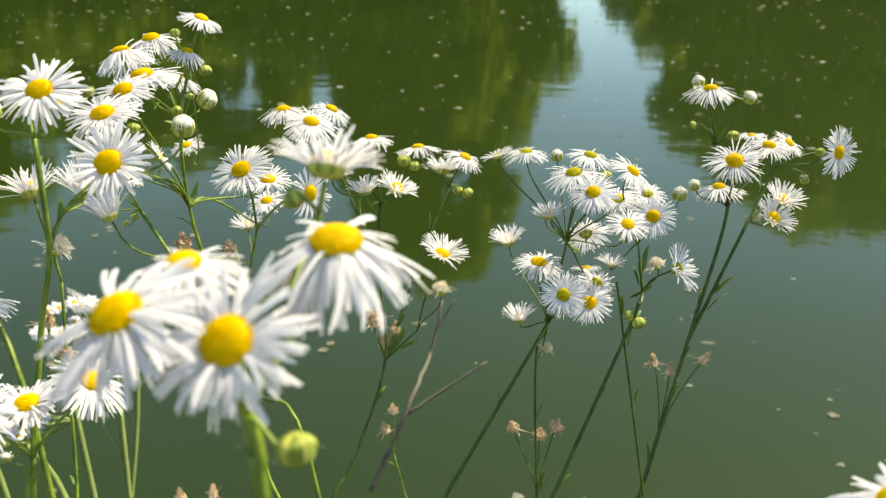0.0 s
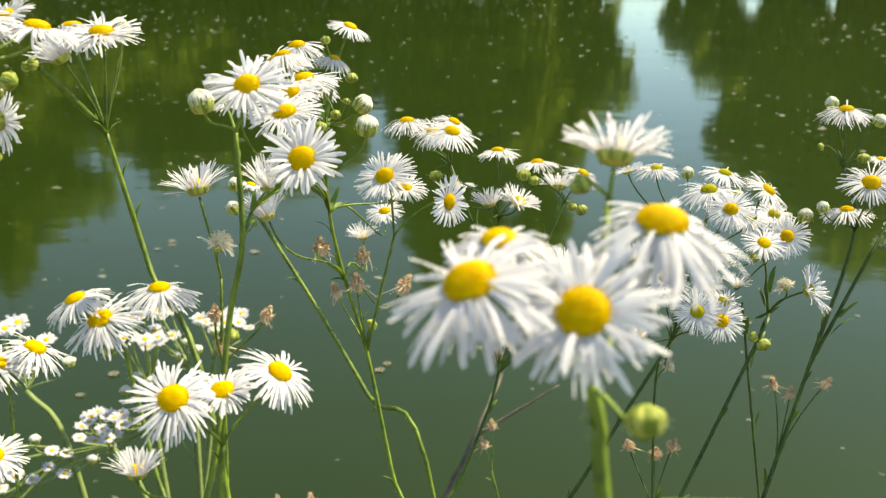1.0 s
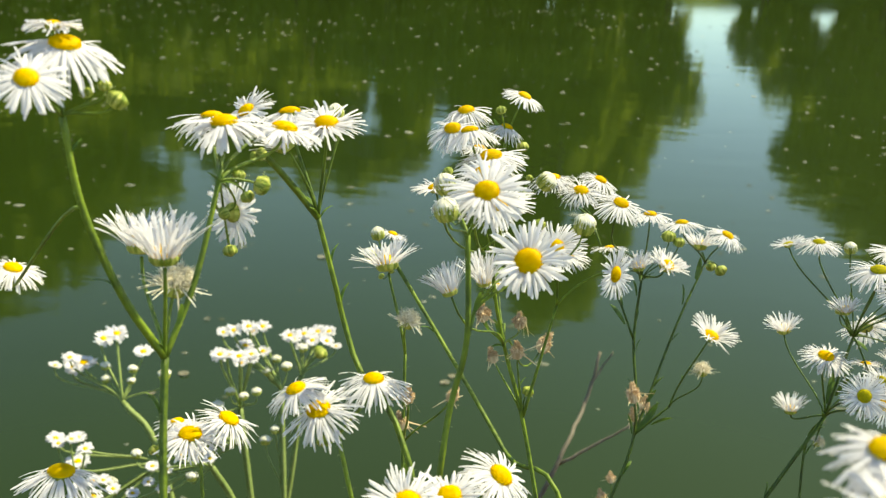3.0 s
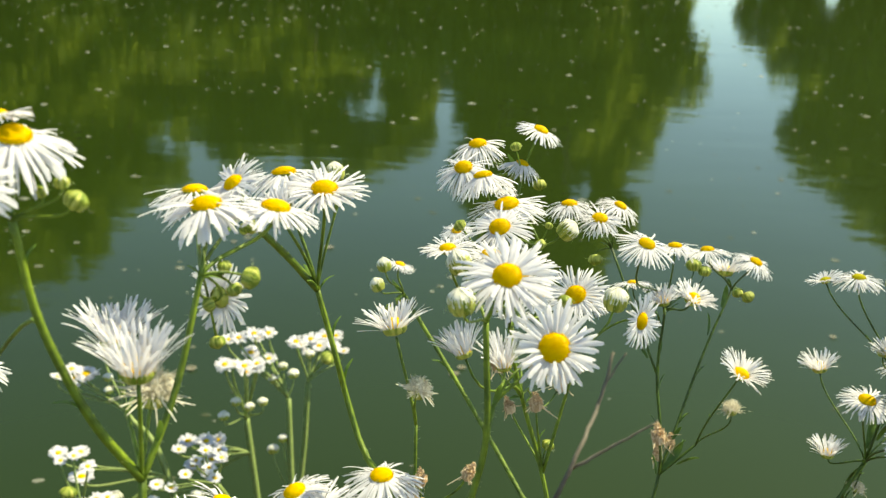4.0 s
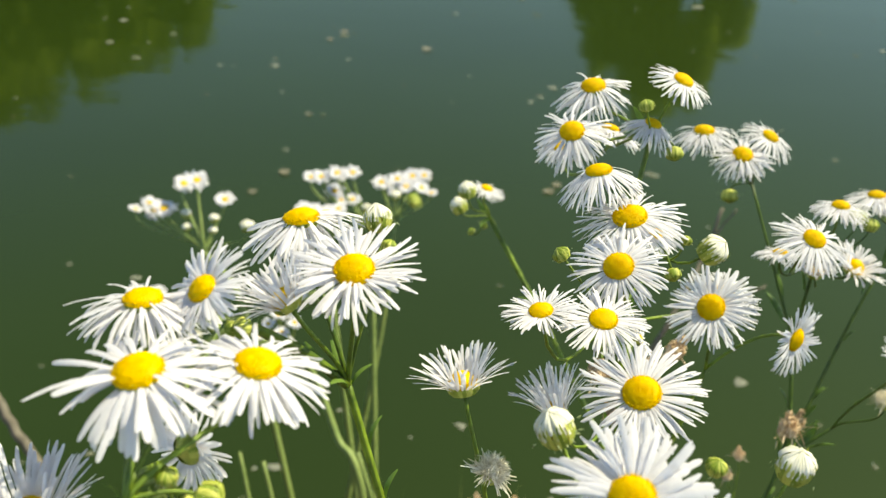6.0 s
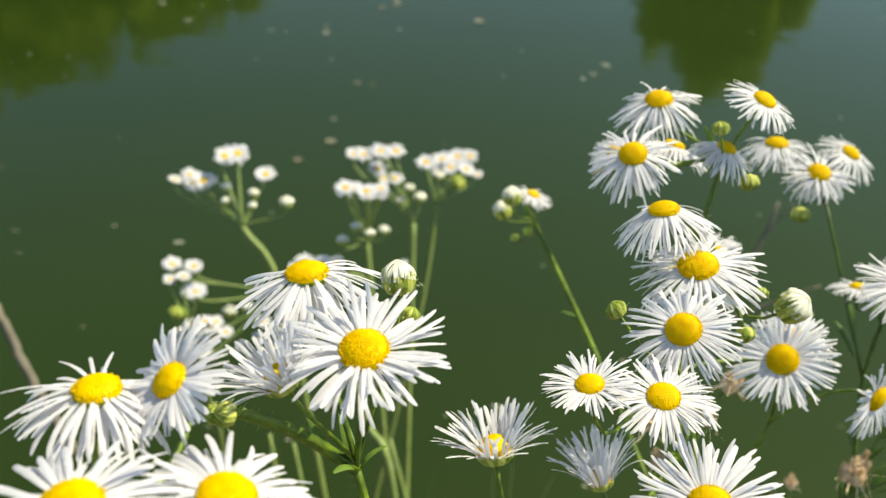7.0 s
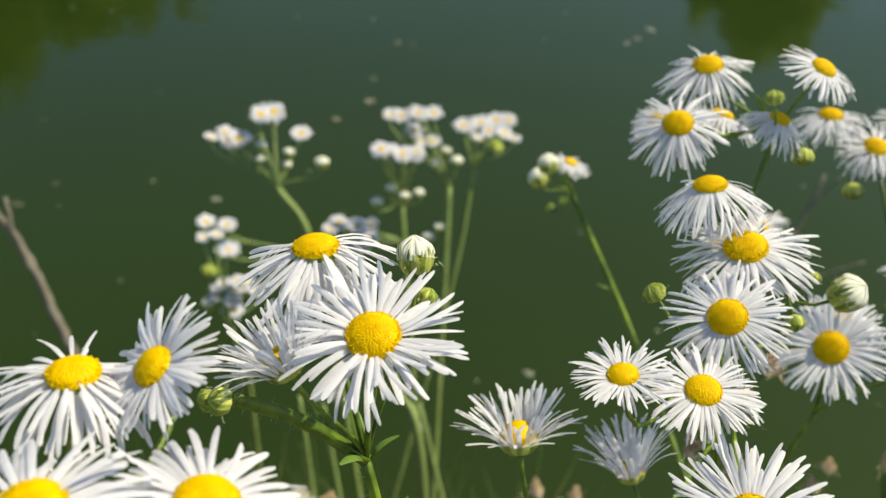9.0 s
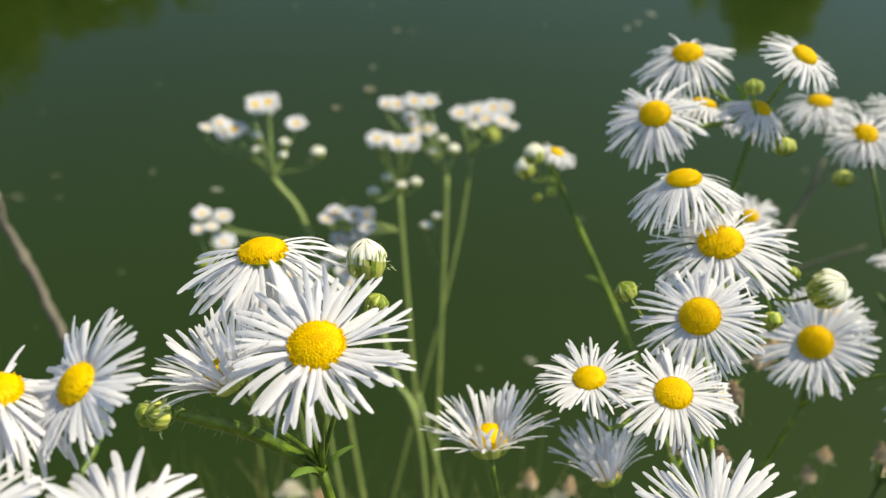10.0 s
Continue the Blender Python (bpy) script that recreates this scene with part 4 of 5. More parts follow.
open_head(p, (0.0522, 0.3295, 0.9903), (-0.21, -0.66, 0.72), 16.9, (0.041, 0.358, 0.971), -14)
open_head(p, (0.0586, 0.3558, 0.9882), (0.27, -0.44, 0.86), 15.9, (0.047, 0.36, 1.003), -12)
open_head(p, (0.0563, 0.3695, 0.9891), (-0.02, 0.17, 0.99), 12.9, (0.041, 0.358, 0.971), -5)
cup_head(p, (0.0663, 0.3704, 0.9919), (0.12, 0.04, 0.99), 12.0, (0.076, 0.368, 1), 37)
cup_head(p, (0.03, 0.366, 0.9714), (-0.1, 0.18, 0.98), 14.8, (0.041, 0.358, 0.971), 47)
green_head(p, (0.0608, 0.3616, 1.0291), (-0.03, 0.07, 1), 5.1, (0.047, 0.36, 1.003))
green_head(p, (0.0678, 0.3542, 1.0069), (0.45, 0.01, 0.89), 4.6, (0.047, 0.36, 1.003))
dry_head(p, (0.0288, 0.3644, 0.9215), (-0.3, 0.1, 0.95), 6.6, (0.038, 0.351, 0.9))
dry_head(p, (0.0397, 0.3635, 0.9187), (0.05, 0.1, 0.99), 7.4, (0.038, 0.351, 0.9))
dry_head(p, (0.0464, 0.3646, 0.922), (0.3, 0.1, 0.95), 7.4, (0.038, 0.351, 0.9))
withered_head(p, (0.041, 0.3598, 0.9602), (0.47, 0.14, 0.87), 7.6, (0.041, 0.358, 0.971))
green_head(p, (0.0769, 0.36, 0.969), (0.49, -0.42, -0.76), 6.2, (0.078, 0.364, 0.981))
green_head(p, (0.0721, 0.3611, 0.9722), (-0.92, 0.03, -0.38), 4.9, (0.078, 0.364, 0.981))

p = plant("tall fleabane with spreading heads on two dark stems over water", DARKSTEM)
stem(p, 1.2, .8, (0.037, 0.317, 0.537), (0.061, 0.341, 0.833), (0.08, 0.359, 0.887), (0.09, 0.369, 0.917), (0.101, 0.378, 0.954), (0.116, 0.39, 1.008), (0.111, 0.398, 1.032))
stem(p, .9, .6, (0.101, 0.378, 0.954), (0.122, 0.389, 0.996), (0.125, 0.391, 1.001), (0.138, 0.404, 1.021))
open_head(p, (0.1001, 0.3718, 1.0595), (-0.07, -0.09, 0.99), 20.3, (0.111, 0.398, 1.032), -29)
white_head(p, (0.0985, 0.3845, 1.0601), (-0.38, -0.03, 0.92), 5.7, (0.111, 0.398, 1.032))
white_head(p, (0.1251, 0.4043, 1.0506), (0.39, -0.24, 0.89), 6.2, (0.111, 0.398, 1.032))
open_head(p, (0.1065, 0.3551, 1.0358), (-0.2, -0.5, 0.84), 22.7, (0.116, 0.39, 1.008), -17)
open_head(p, (0.1238, 0.3708, 1.0382), (0, -0.29, 0.96), 17.2, (0.116, 0.39, 1.008), -23)
open_head(p, (0.1442, 0.4071, 1.0312), (0.44, -0.39, 0.81), 15.1, (0.116, 0.39, 1.008), -17)
open_head(p, (0.1113, 0.3888, 1.0171), (-0.07, 0.01, 1), 20.5, (0.116, 0.39, 1.008), -29)
white_head(p, (0.0991, 0.3807, 1.0199), (-0.38, 0.07, 0.92), 5.4, (0.116, 0.39, 1.008))
open_head(p, (0.1647, 0.4058, 1.0274), (0.55, -0.83, 0.12), 22.6, (0.138, 0.404, 1.021), -0)
cup_head(p, (0.1404, 0.4032, 1.0007), (0.35, -0.46, 0.81), 21.5, (0.125, 0.391, 1.001), 30)
cup_head(p, (0.1463, 0.4118, 1.0068), (0.29, -0.32, 0.9), 20.3, (0.125, 0.391, 1.001), 35)
withered_head(p, (0.1296, 0.3976, 1.0028), (-0.26, 0, 0.97), 8.0, (0.125, 0.391, 1.001))
open_head(p, (0.1267, 0.4023, 1.0353), (-0.05, 0.04, 1), 12.5, (0.116, 0.39, 1.008), -12)
green_head(p, (0.1159, 0.3913, 1.0381), (-0.05, 0.04, 1), 5.4, (0.116, 0.39, 1.008))
green_head(p, (0.1506, 0.4019, 1.0158), (0, -0.25, -0.97), 4.0, (0.138, 0.404, 1.021))
green_head(p, (0.1023, 0.4036, 1.0393), (-0.91, 0.16, -0.38), 3.5, (0.111, 0.398, 1.032))
green_head(p, (0.1572, 0.406, 1.0279), (0, 0.22, 0.98), 4.7, (0.138, 0.404, 1.021))
dry_head(p, (0.0878, 0.3783, 0.9448), (-0.17, 0.45, 0.88), 7.1, (0.09, 0.369, 0.917))
dry_head(p, (0.0946, 0.3772, 0.9415), (0.17, 0.39, 0.91), 7.1, (0.09, 0.369, 0.917))
dry_head(p, (0.1087, 0.3786, 0.9457), (0.62, 0.17, 0.76), 7.5, (0.09, 0.369, 0.917))

p = plant("fleabane with large drooping white rays and a swelling bud", broad=True)
stem(p, 1.3, 1, (0.003, 0.055, 0.72), (-0.008, 0.071, 1.003), (-0.017, 0.084, 1.061), (-0.018, 0.086, 1.07), (-0.019, 0.087, 1.074))
stem(p, .9, .7, (-0.019, 0.087, 1.074), (-0.015, 0.116, 1.086))
open_head(p, (-0.0312, 0.0882, 1.084), (-0.31, -0.36, 0.88), 17.9, (-0.019, 0.087, 1.074), -25)
open_head(p, (-0.0203, 0.086, 1.0822), (-0.22, -0.62, 0.75), 17.5, (-0.019, 0.087, 1.074), -12)
open_head(p, (-0.0112, 0.0995, 1.0877), (0.02, -0.22, 0.97), 18.8, (-0.019, 0.087, 1.074), -38)
open_head(p, (-0.0284, 0.1026, 1.0842), (-0.06, -0.19, 0.98), 13.0, (-0.019, 0.087, 1.074), -32)
cup_head(p, (-0.0142, 0.1196, 1.0919), (0.1, 0.42, 0.9), 14.7, (-0.015, 0.116, 1.086), 24)
green_head(p, (-0.014, 0.0838, 1.0726), (-0.15, 0.29, 0.94), 4.4, (-0.019, 0.087, 1.074))
green_head(p, (-0.0182, 0.1183, 1.0868), (0.52, -0.24, -0.82), 3.2, (-0.015, 0.116, 1.086))
open_head(p, (0.0553, 0.105, 1.0529), (-0.3, 0.02, 0.95), 17.2, (-0.017, 0.084, 1.061), -23)

p = plant("fleabane with broad open heads and a fat white bud", broad=True)
stem(p, 1.1, .85, (-0.06, 0.172, 0.66), (-0.087, 0.195, 0.984), (-0.1135, 0.226, 1.037), (-0.119, 0.2285, 1.055), (-0.1235, 0.230, 1.0705))
open_head(p, (-0.1319, 0.2353, 1.0951), (-0.12, 0.11, 0.99), 16.9, (-0.1235, 0.230, 1.0705), -41)
open_head(p, (-0.12, 0.2234, 1.0951), (0.04, -0.26, 0.96), 19.0, (-0.1235, 0.230, 1.0705), -5)
cup_head(p, (-0.1307, 0.2220, 1.0914), (-0.54, -0.01, 0.84), 14.0, (-0.1235, 0.230, 1.0705), 46)
white_head(p, (-0.1212, 0.2383, 1.0953), (-0.18, 0.28, 0.94), 4.9, (-0.1235, 0.230, 1.0705))
green_head(p, (-0.118, 0.2338, 1.0938), (0.24, 0.42, 0.87), 2.8, (-0.1235, 0.230, 1.0705))
stem(p, 1.2, 1.0, (-0.1235, 0.230, 1.0705), (-0.1285, 0.2245, 1.0795), (-0.1325, 0.2175, 1.0875))
green_head(p, (-0.1335, 0.2155, 1.0886), (-0.81, -0.52, 0.28), 3.3, (-0.1325, 0.2175, 1.0875))
green_head(p, (-0.1352, 0.2158, 1.0878), (-0.72, -0.69, 0.1), 2.6, (-0.1325, 0.2175, 1.0875))

p = plant("fleabane with crowded heads, nodding green buds and withered ones", broad=True)
stem(p, 1.2, 1, (-0.123, 0.112, 0.711), (-0.13, 0.137, 0.965), (-0.135, 0.156, 1.022), (-0.137, 0.163, 1.043), (-0.138, 0.168, 1.058))
stem(p, .9, .7, (-0.138, 0.168, 1.058), (-0.134, 0.175, 1.072), (-0.131, 0.181, 1.09))
open_head(p, (-0.1405, 0.2047, 1.0983), (-0.05, 0.13, 0.99), 15.6, (-0.131, 0.181, 1.09), -36)
open_head(p, (-0.1337, 0.2069, 1.0997), (-0.41, -0.45, 0.79), 13.4, (-0.131, 0.181, 1.09), -10)
open_head(p, (-0.1327, 0.1895, 1.1000), (-0.06, -0.08, 0.99), 19.0, (-0.131, 0.181, 1.09), -28)
open_head(p, (-0.1222, 0.1961, 1.0984), (0.17, 0.04, 0.98), 16.4, (-0.131, 0.181, 1.09), -24)
open_head(p, (-0.1357, 0.2028, 1.0779), (0.44, 0.89, -0.1), 15.3, (-0.131, 0.181, 1.09), -11)
cup_head(p, (-0.1359, 0.1648, 1.083), (-0.04, 0.09, 1), 17.0, (-0.138, 0.168, 1.058), 52)
cup_head(p, (-0.152, 0.1917, 1.0755), (-0.04, 0.19, 0.98), 19.0, (-0.138, 0.168, 1.058), 44)
withered_head(p, (-0.1385, 0.1765, 1.0717), (0.19, 0.1, 0.98), 12.6, (-0.138, 0.168, 1.058))
green_head(p, (-0.1232, 0.1849, 1.0887), (0.95, 0.1, -0.3), 4.4, (-0.131, 0.181, 1.09))
green_head(p, (-0.1268, 0.1858, 1.0858), (0.57, -0.15, -0.81), 3.2, (-0.131, 0.181, 1.09))
green_head(p, (-0.1283, 0.185, 1.0909), (0, 0.01, 1), 2.8, (-0.131, 0.181, 1.09))
green_head(p, (-0.1339, 0.1907, 1.0808), (-0.77, -0.58, -0.27), 3.1, (-0.131, 0.181, 1.09))
green_head(p, (-0.1343, 0.1962, 1.0709), (0.26, -0.26, -0.93), 3.5, (-0.131, 0.181, 1.09))
stem(p, 1.1, .8, (-0.138, 0.168, 1.058), (-0.143, 0.162, 1.072), (-0.148, 0.159, 1.089), (-0.15, 0.158, 1.105))
open_head(p, (-0.1501, 0.1609, 1.1169), (0.21, -0.21, 0.95), 17.6, (-0.15, 0.158, 1.105), -35)
open_head(p, (-0.152, 0.1608, 1.12), (-0.11, 0.21, 0.97), 9.6, (-0.15, 0.158, 1.105), -12)
open_head(p, (-0.1495, 0.1467, 1.1129), (0.27, -0.56, 0.78), 12.9, (-0.15, 0.158, 1.105), -23)
green_head(p, (-0.1408, 0.1602, 1.1084), (0.49, 0.28, 0.83), 4.1, (-0.15, 0.158, 1.105))
green_head(p, (-0.144, 0.162, 1.1104), (-0.06, 0.13, 0.99), 2.7, (-0.15, 0.158, 1.105))
green_head(p, (-0.1468, 0.1607, 1.1092), (-0.28, 0, 0.96), 2.6, (-0.15, 0.158, 1.105))
open_head(p, (-0.1781, 0.1861, 1.0671), (0.3, -0.03, 0.95), 13.0, (-0.148, 0.159, 1.089), -26)

p = plant("low fleabane with three drooping white heads")
stem(p, .9, .7, (-0.067, 0.149, 0.679), (-0.088, 0.173, 0.95), (-0.104, 0.192, 1.005), (-0.111, 0.199, 1.028))
open_head(p, (-0.1204, 0.1975, 1.0397), (-0.33, -0.13, 0.93), 14.9, (-0.111, 0.199, 1.028), -32)
open_head(p, (-0.1153, 0.1978, 1.035), (-0.22, -0.34, 0.91), 18.2, (-0.111, 0.199, 1.028), -29)
open_head(p, (-0.1045, 0.2061, 1.0398), (-0.02, -0.05, 1), 16.6, (-0.111, 0.199, 1.028), -35)
green_head(p, (-0.1148, 0.1989, 1.0272), (-0.5, 0.08, 0.86), 3.3, (-0.111, 0.199, 1.028))

p = plant("low fleabane with three close white heads")
stem(p, .8, .6, (-0.134, 0.18, 0.653), (-0.145, 0.205, 0.923), (-0.153, 0.224, 0.98), (-0.156, 0.231, 1.001))
open_head(p, (-0.1573, 0.2277, 1.0094), (0.07, -0.15, 0.99), 19.8, (-0.156, 0.231, 1.001), -23)
open_head(p, (-0.1484, 0.2324, 1.0125), (0.44, 0.07, 0.9), 17.9, (-0.156, 0.231, 1.001), -29)
open_head(p, (-0.165, 0.2381, 1.0073), (-0.08, 0.19, 0.98), 13.0, (-0.156, 0.231, 1.001), -23)
green_head(p, (-0.1703, 0.2333, 1.0009), (-0.46, 0.04, 0.89), 3.4, (-0.156, 0.231, 1.001))

p = plant("fleabane with broad white open heads above a green cup")
stem(p, 1.1, .9, (-0.081, 0.132, 0.694), (-0.082, 0.157, 0.944), (-0.084, 0.176, 1.001), (-0.084, 0.18, 1.015))
open_head(p, (-0.0909, 0.1715, 1.0293), (0.12, -0.56, 0.82), 19.6, (-0.084, 0.18, 1.015), -14)
open_head(p, (-0.0833, 0.1794, 1.0277), (-0.05, -0.21, 0.98), 16.7, (-0.084, 0.18, 1.015), 1)
open_head(p, (-0.0735, 0.1887, 1.0281), (0.51, -0.16, 0.84), 17.3, (-0.084, 0.18, 1.015), -26)
cup_head(p, (-0.1012, 0.1762, 1.0117), (-0.02, 0.18, 0.98), 13.1, (-0.084, 0.176, 1.001), 40)

p = plant("low fleabane with drooping white heads and a half-open one")
stem(p, .9, .7, (-0.122, 0.16, 0.67), (-0.152, 0.183, 0.929), (-0.174, 0.201, 0.982), (-0.178, 0.204, 0.991))
open_head(p, (-0.1821, 0.2058, 1.0077), (0.09, 0.08, 0.99), 21.5, (-0.178, 0.204, 0.991), -38)
cup_head(p, (-0.1836, 0.2018, 0.9976), (0.47, 0.44, 0.77), 9.9, (-0.178, 0.204, 0.991), 42)
open_head(p, (-0.1647, 0.2092, 0.9957), (-0.03, 0.17, 0.99), 16.3, (-0.174, 0.201, 0.982), -23)
open_head(p, (-0.1463, 0.2018, 0.9975), (0.22, -0.31, 0.92), 16.2, (-0.174, 0.201, 0.982), -11)

p = plant("slim fleabane with one small head and two white buds")
stem(p, 1.35, 1.2, (-0.005, 0.28, 0.568), (-0.047, 0.334, 0.903), (-0.079, 0.375, 0.934), (-0.107, 0.41, 0.96), (-0.137, 0.432, 0.995))
open_head(p, (-0.1363, 0.4184, 1.0131), (0.27, 0.12, 0.96), 13.4, (-0.137, 0.432, 0.995), -20)
white_head(p, (-0.142, 0.4124, 1.0145), (-0.23, 0.18, 0.96), 7.1, (-0.137, 0.432, 0.995))
white_head(p, (-0.1481, 0.4295, 0.9993), (-0.46, 0.11, 0.88), 7.3, (-0.137, 0.432, 0.995))
green_head(p, (-0.1386, 0.4313, 0.9921), (0.62, 0.32, 0.71), 3.7, (-0.137, 0.432, 0.995))
green_head(p, (-0.1434, 0.4303, 0.9892), (-0.63, 0.14, 0.77), 3.3, (-0.137, 0.432, 0.995))

p = plant("withered fleabane stalks with tan dried heads")
stem(p, .8, .6, (-0.111, 0.404, 0.463), (-0.12, 0.429, 0.738), (-0.127, 0.448, 0.795), (-0.13, 0.455, 0.818))
dry_head(p, (-0.1387, 0.4588, 0.8288), (-0.31, 0.47, 0.83), 10.9, (-0.13, 0.455, 0.818))
dry_head(p, (-0.1219, 0.4596, 0.8311), (-0.07, 0.52, 0.85), 9.8, (-0.13, 0.455, 0.818))
withered_head(p, (-0.1266, 0.4575, 0.825), (-0.24, 0.5, 0.83), 12.3, (-0.13, 0.455, 0.818))

p = plant("withered fleabane stalks with faded brown heads")
stem(p, .8, .6, (0.019, 0.417, 0.452), (-0.004, 0.441, 0.775), (-0.02, 0.459, 0.83), (-0.026, 0.466, 0.85))
dry_head(p, (-0.0306, 0.4702, 0.8632), (-0.37, 0.46, 0.8), 9.0, (-0.026, 0.466, 0.85))
dry_head(p, (-0.0265, 0.4734, 0.8725), (-0.13, 0.46, 0.88), 8.0, (-0.026, 0.466, 0.85))

p = plant("withered fleabane stalks bent over with pale heads")
stem(p, .8, .6, (-0.209, 0.36, 0.5), (-0.22, 0.385, 0.745), (-0.227, 0.404, 0.802), (-0.23, 0.411, 0.823))
withered_head(p, (-0.232, 0.414, 0.8332), (-0.25, 0.48, 0.84), 15.7, (-0.23, 0.411, 0.823))
dry_head(p, (-0.2177, 0.4143, 0.8342), (-0.02, 0.58, 0.82), 9.5, (-0.23, 0.411, 0.823))

p = plant("young fleabane with clustered small white heads and pale buds", PALESTEM)
stem(p, 4.0, 3.0, (-0.327, 0.757, 0.162), (-0.345, 0.768, 0.334), (-0.359, 0.777, 0.392), (-0.419, 0.814, 0.651), (-0.465, 0.833, 0.706))
open_head(p, (-0.4788, 0.8581, 0.7647), (0.15, -0.23, 0.96), 37.0, (-0.465, 0.833, 0.706), 4)
open_head(p, (-0.4984, 0.8692, 0.7536), (0.45, -0.21, 0.87), 31.8, (-0.465, 0.833, 0.706), 5)
open_head(p, (-0.5131, 0.8552, 0.7324), (0.16, -0.2, 0.97), 39.2, (-0.465, 0.833, 0.706), 4)
open_head(p, (-0.5308, 0.8662, 0.7206), (0.36, -0.13, 0.92), 30.3, (-0.465, 0.833, 0.706), 5)
open_head(p, (-0.5261, 0.8524, 0.7377), (0.17, -0.2, 0.96), 24.5, (-0.465, 0.833, 0.706), 4)
open_head(p, (-0.5474, 0.8625, 0.7233), (0.29, 0.05, 0.95), 19.9, (-0.465, 0.833, 0.706), 5)
open_head(p, (-0.4561, 0.8652, 0.7451), (0.13, -0.22, 0.97), 29.0, (-0.465, 0.833, 0.706), 4)
white_head(p, (-0.4891, 0.8508, 0.7329), (-0.07, 0.21, 0.97), 11.2, (-0.465, 0.833, 0.706))
white_head(p, (-0.4871, 0.8468, 0.721), (-0.08, 0.23, 0.97), 11.2, (-0.465, 0.833, 0.706))
white_head(p, (-0.461, 0.8506, 0.7324), (-0.08, 0.22, 0.97), 11.1, (-0.465, 0.833, 0.706))
white_head(p, (-0.4619, 0.847, 0.7215), (-0.09, 0.23, 0.97), 9.8, (-0.465, 0.833, 0.706))
white_head(p, (-0.4288, 0.8498, 0.7299), (-0.09, 0.22, 0.97), 14.9, (-0.465, 0.833, 0.706))
open_head(p, (-0.5041, 0.7755, 0.6919), (0.15, -0.11, 0.98), 25.7, (-0.419, 0.814, 0.651), 4)
open_head(p, (-0.4811, 0.7716, 0.6971), (0.14, -0.11, 0.98), 24.2, (-0.419, 0.814, 0.651), 4)
open_head(p, (-0.4784, 0.7648, 0.6766), (0.13, -0.09, 0.99), 32.5, (-0.419, 0.814, 0.651), 4)
open_head(p, (-0.4876, 0.7635, 0.6312), (0.12, -0.05, 0.99), 31.1, (-0.419, 0.814, 0.651), 4)
open_head(p, (-0.4818, 0.7748, 0.6227), (0.16, -0.11, 0.98), 23.9, (-0.419, 0.814, 0.651), 5)
open_head(p, (-0.4674, 0.7666, 0.6405), (0.11, -0.06, 0.99), 28.4, (-0.419, 0.814, 0.651), 4)
open_head(p, (-0.4748, 0.7587, 0.6166), (0.11, -0.04, 0.99), 32.3, (-0.419, 0.814, 0.651), 4)
white_head(p, (-0.4633, 0.7951, 0.6389), (-0.11, 0.33, 0.94), 15.1, (-0.419, 0.814, 0.651))

p = plant("young fleabane with dense flat sprays of small white heads", PALESTEM)
stem(p, 4.0, 3.0, (-0.283, 0.78, 0.143), (-0.297, 0.796, 0.323), (-0.307, 0.808, 0.381), (-0.355, 0.864, 0.656), (-0.362, 0.875, 0.688))
open_head(p, (-0.3703, 0.8437, 0.7588), (0.08, -0.23, 0.97), 27.5, (-0.362, 0.875, 0.688), 4)
open_head(p, (-0.367, 0.8564, 0.7529), (0.15, -0.07, 0.99), 24.8, (-0.362, 0.875, 0.688), 5)
open_head(p, (-0.3534, 0.8492, 0.7561), (0.06, -0.23, 0.97), 28.7, (-0.362, 0.875, 0.688), 4)
open_head(p, (-0.3468, 0.8618, 0.7498), (0.19, -0.26, 0.95), 26.2, (-0.362, 0.875, 0.688), 5)
open_head(p, (-0.346, 0.8637, 0.7528), (0.05, -0.24, 0.97), 24.4, (-0.362, 0.875, 0.688), 4)
open_head(p, (-0.3603, 0.8738, 0.738), (-0.06, -0.21, 0.98), 21.7, (-0.362, 0.875, 0.688), 5)
white_head(p, (-0.364, 0.8519, 0.7172), (-0.12, 0.24, 0.96), 11.5, (-0.362, 0.875, 0.688))
white_head(p, (-0.3748, 0.8474, 0.7038), (-0.12, 0.25, 0.96), 12.9, (-0.362, 0.875, 0.688))
white_head(p, (-0.3503, 0.8507, 0.7138), (-0.12, 0.24, 0.96), 11.5, (-0.362, 0.875, 0.688))
white_head(p, (-0.338, 0.8525, 0.7192), (-0.13, 0.24, 0.96), 11.4, (-0.362, 0.875, 0.688))
open_head(p, (-0.4082, 0.839, 0.6785), (0.08, -0.15, 0.99), 29.1, (-0.355, 0.864, 0.656), 4)
open_head(p, (-0.4222, 0.8488, 0.6627), (0.08, -0.03, 1), 22.9, (-0.355, 0.864, 0.656), 5)
open_head(p, (-0.3907, 0.8394, 0.6797), (0.07, -0.15, 0.99), 29.0, (-0.355, 0.864, 0.656), 4)
open_head(p, (-0.3841, 0.8526, 0.6742), (-0.13, -0.27, 0.95), 25.8, (-0.355, 0.864, 0.656), 5)
open_head(p, (-0.3772, 0.8371, 0.6726), (0.05, -0.14, 0.99), 24.1, (-0.355, 0.864, 0.656), 4)
open_head(p, (-0.3907, 0.8467, 0.6566), (0.35, -0.08, 0.93), 19.8, (-0.355, 0.864, 0.656), 5)
open_head(p, (-0.4024, 0.8319, 0.657), (0.07, -0.13, 0.99), 24.4, (-0.355, 0.864, 0.656), 4)
open_head(p, (-0.3944, 0.843, 0.6453), (0.22, -0.2, 0.95), 23.0, (-0.355, 0.864, 0.656), 5)
open_head(p, (-0.384, 0.8341, 0.6636), (0.06, -0.13, 0.99), 24.2, (-0.355, 0.864, 0.656), 4)
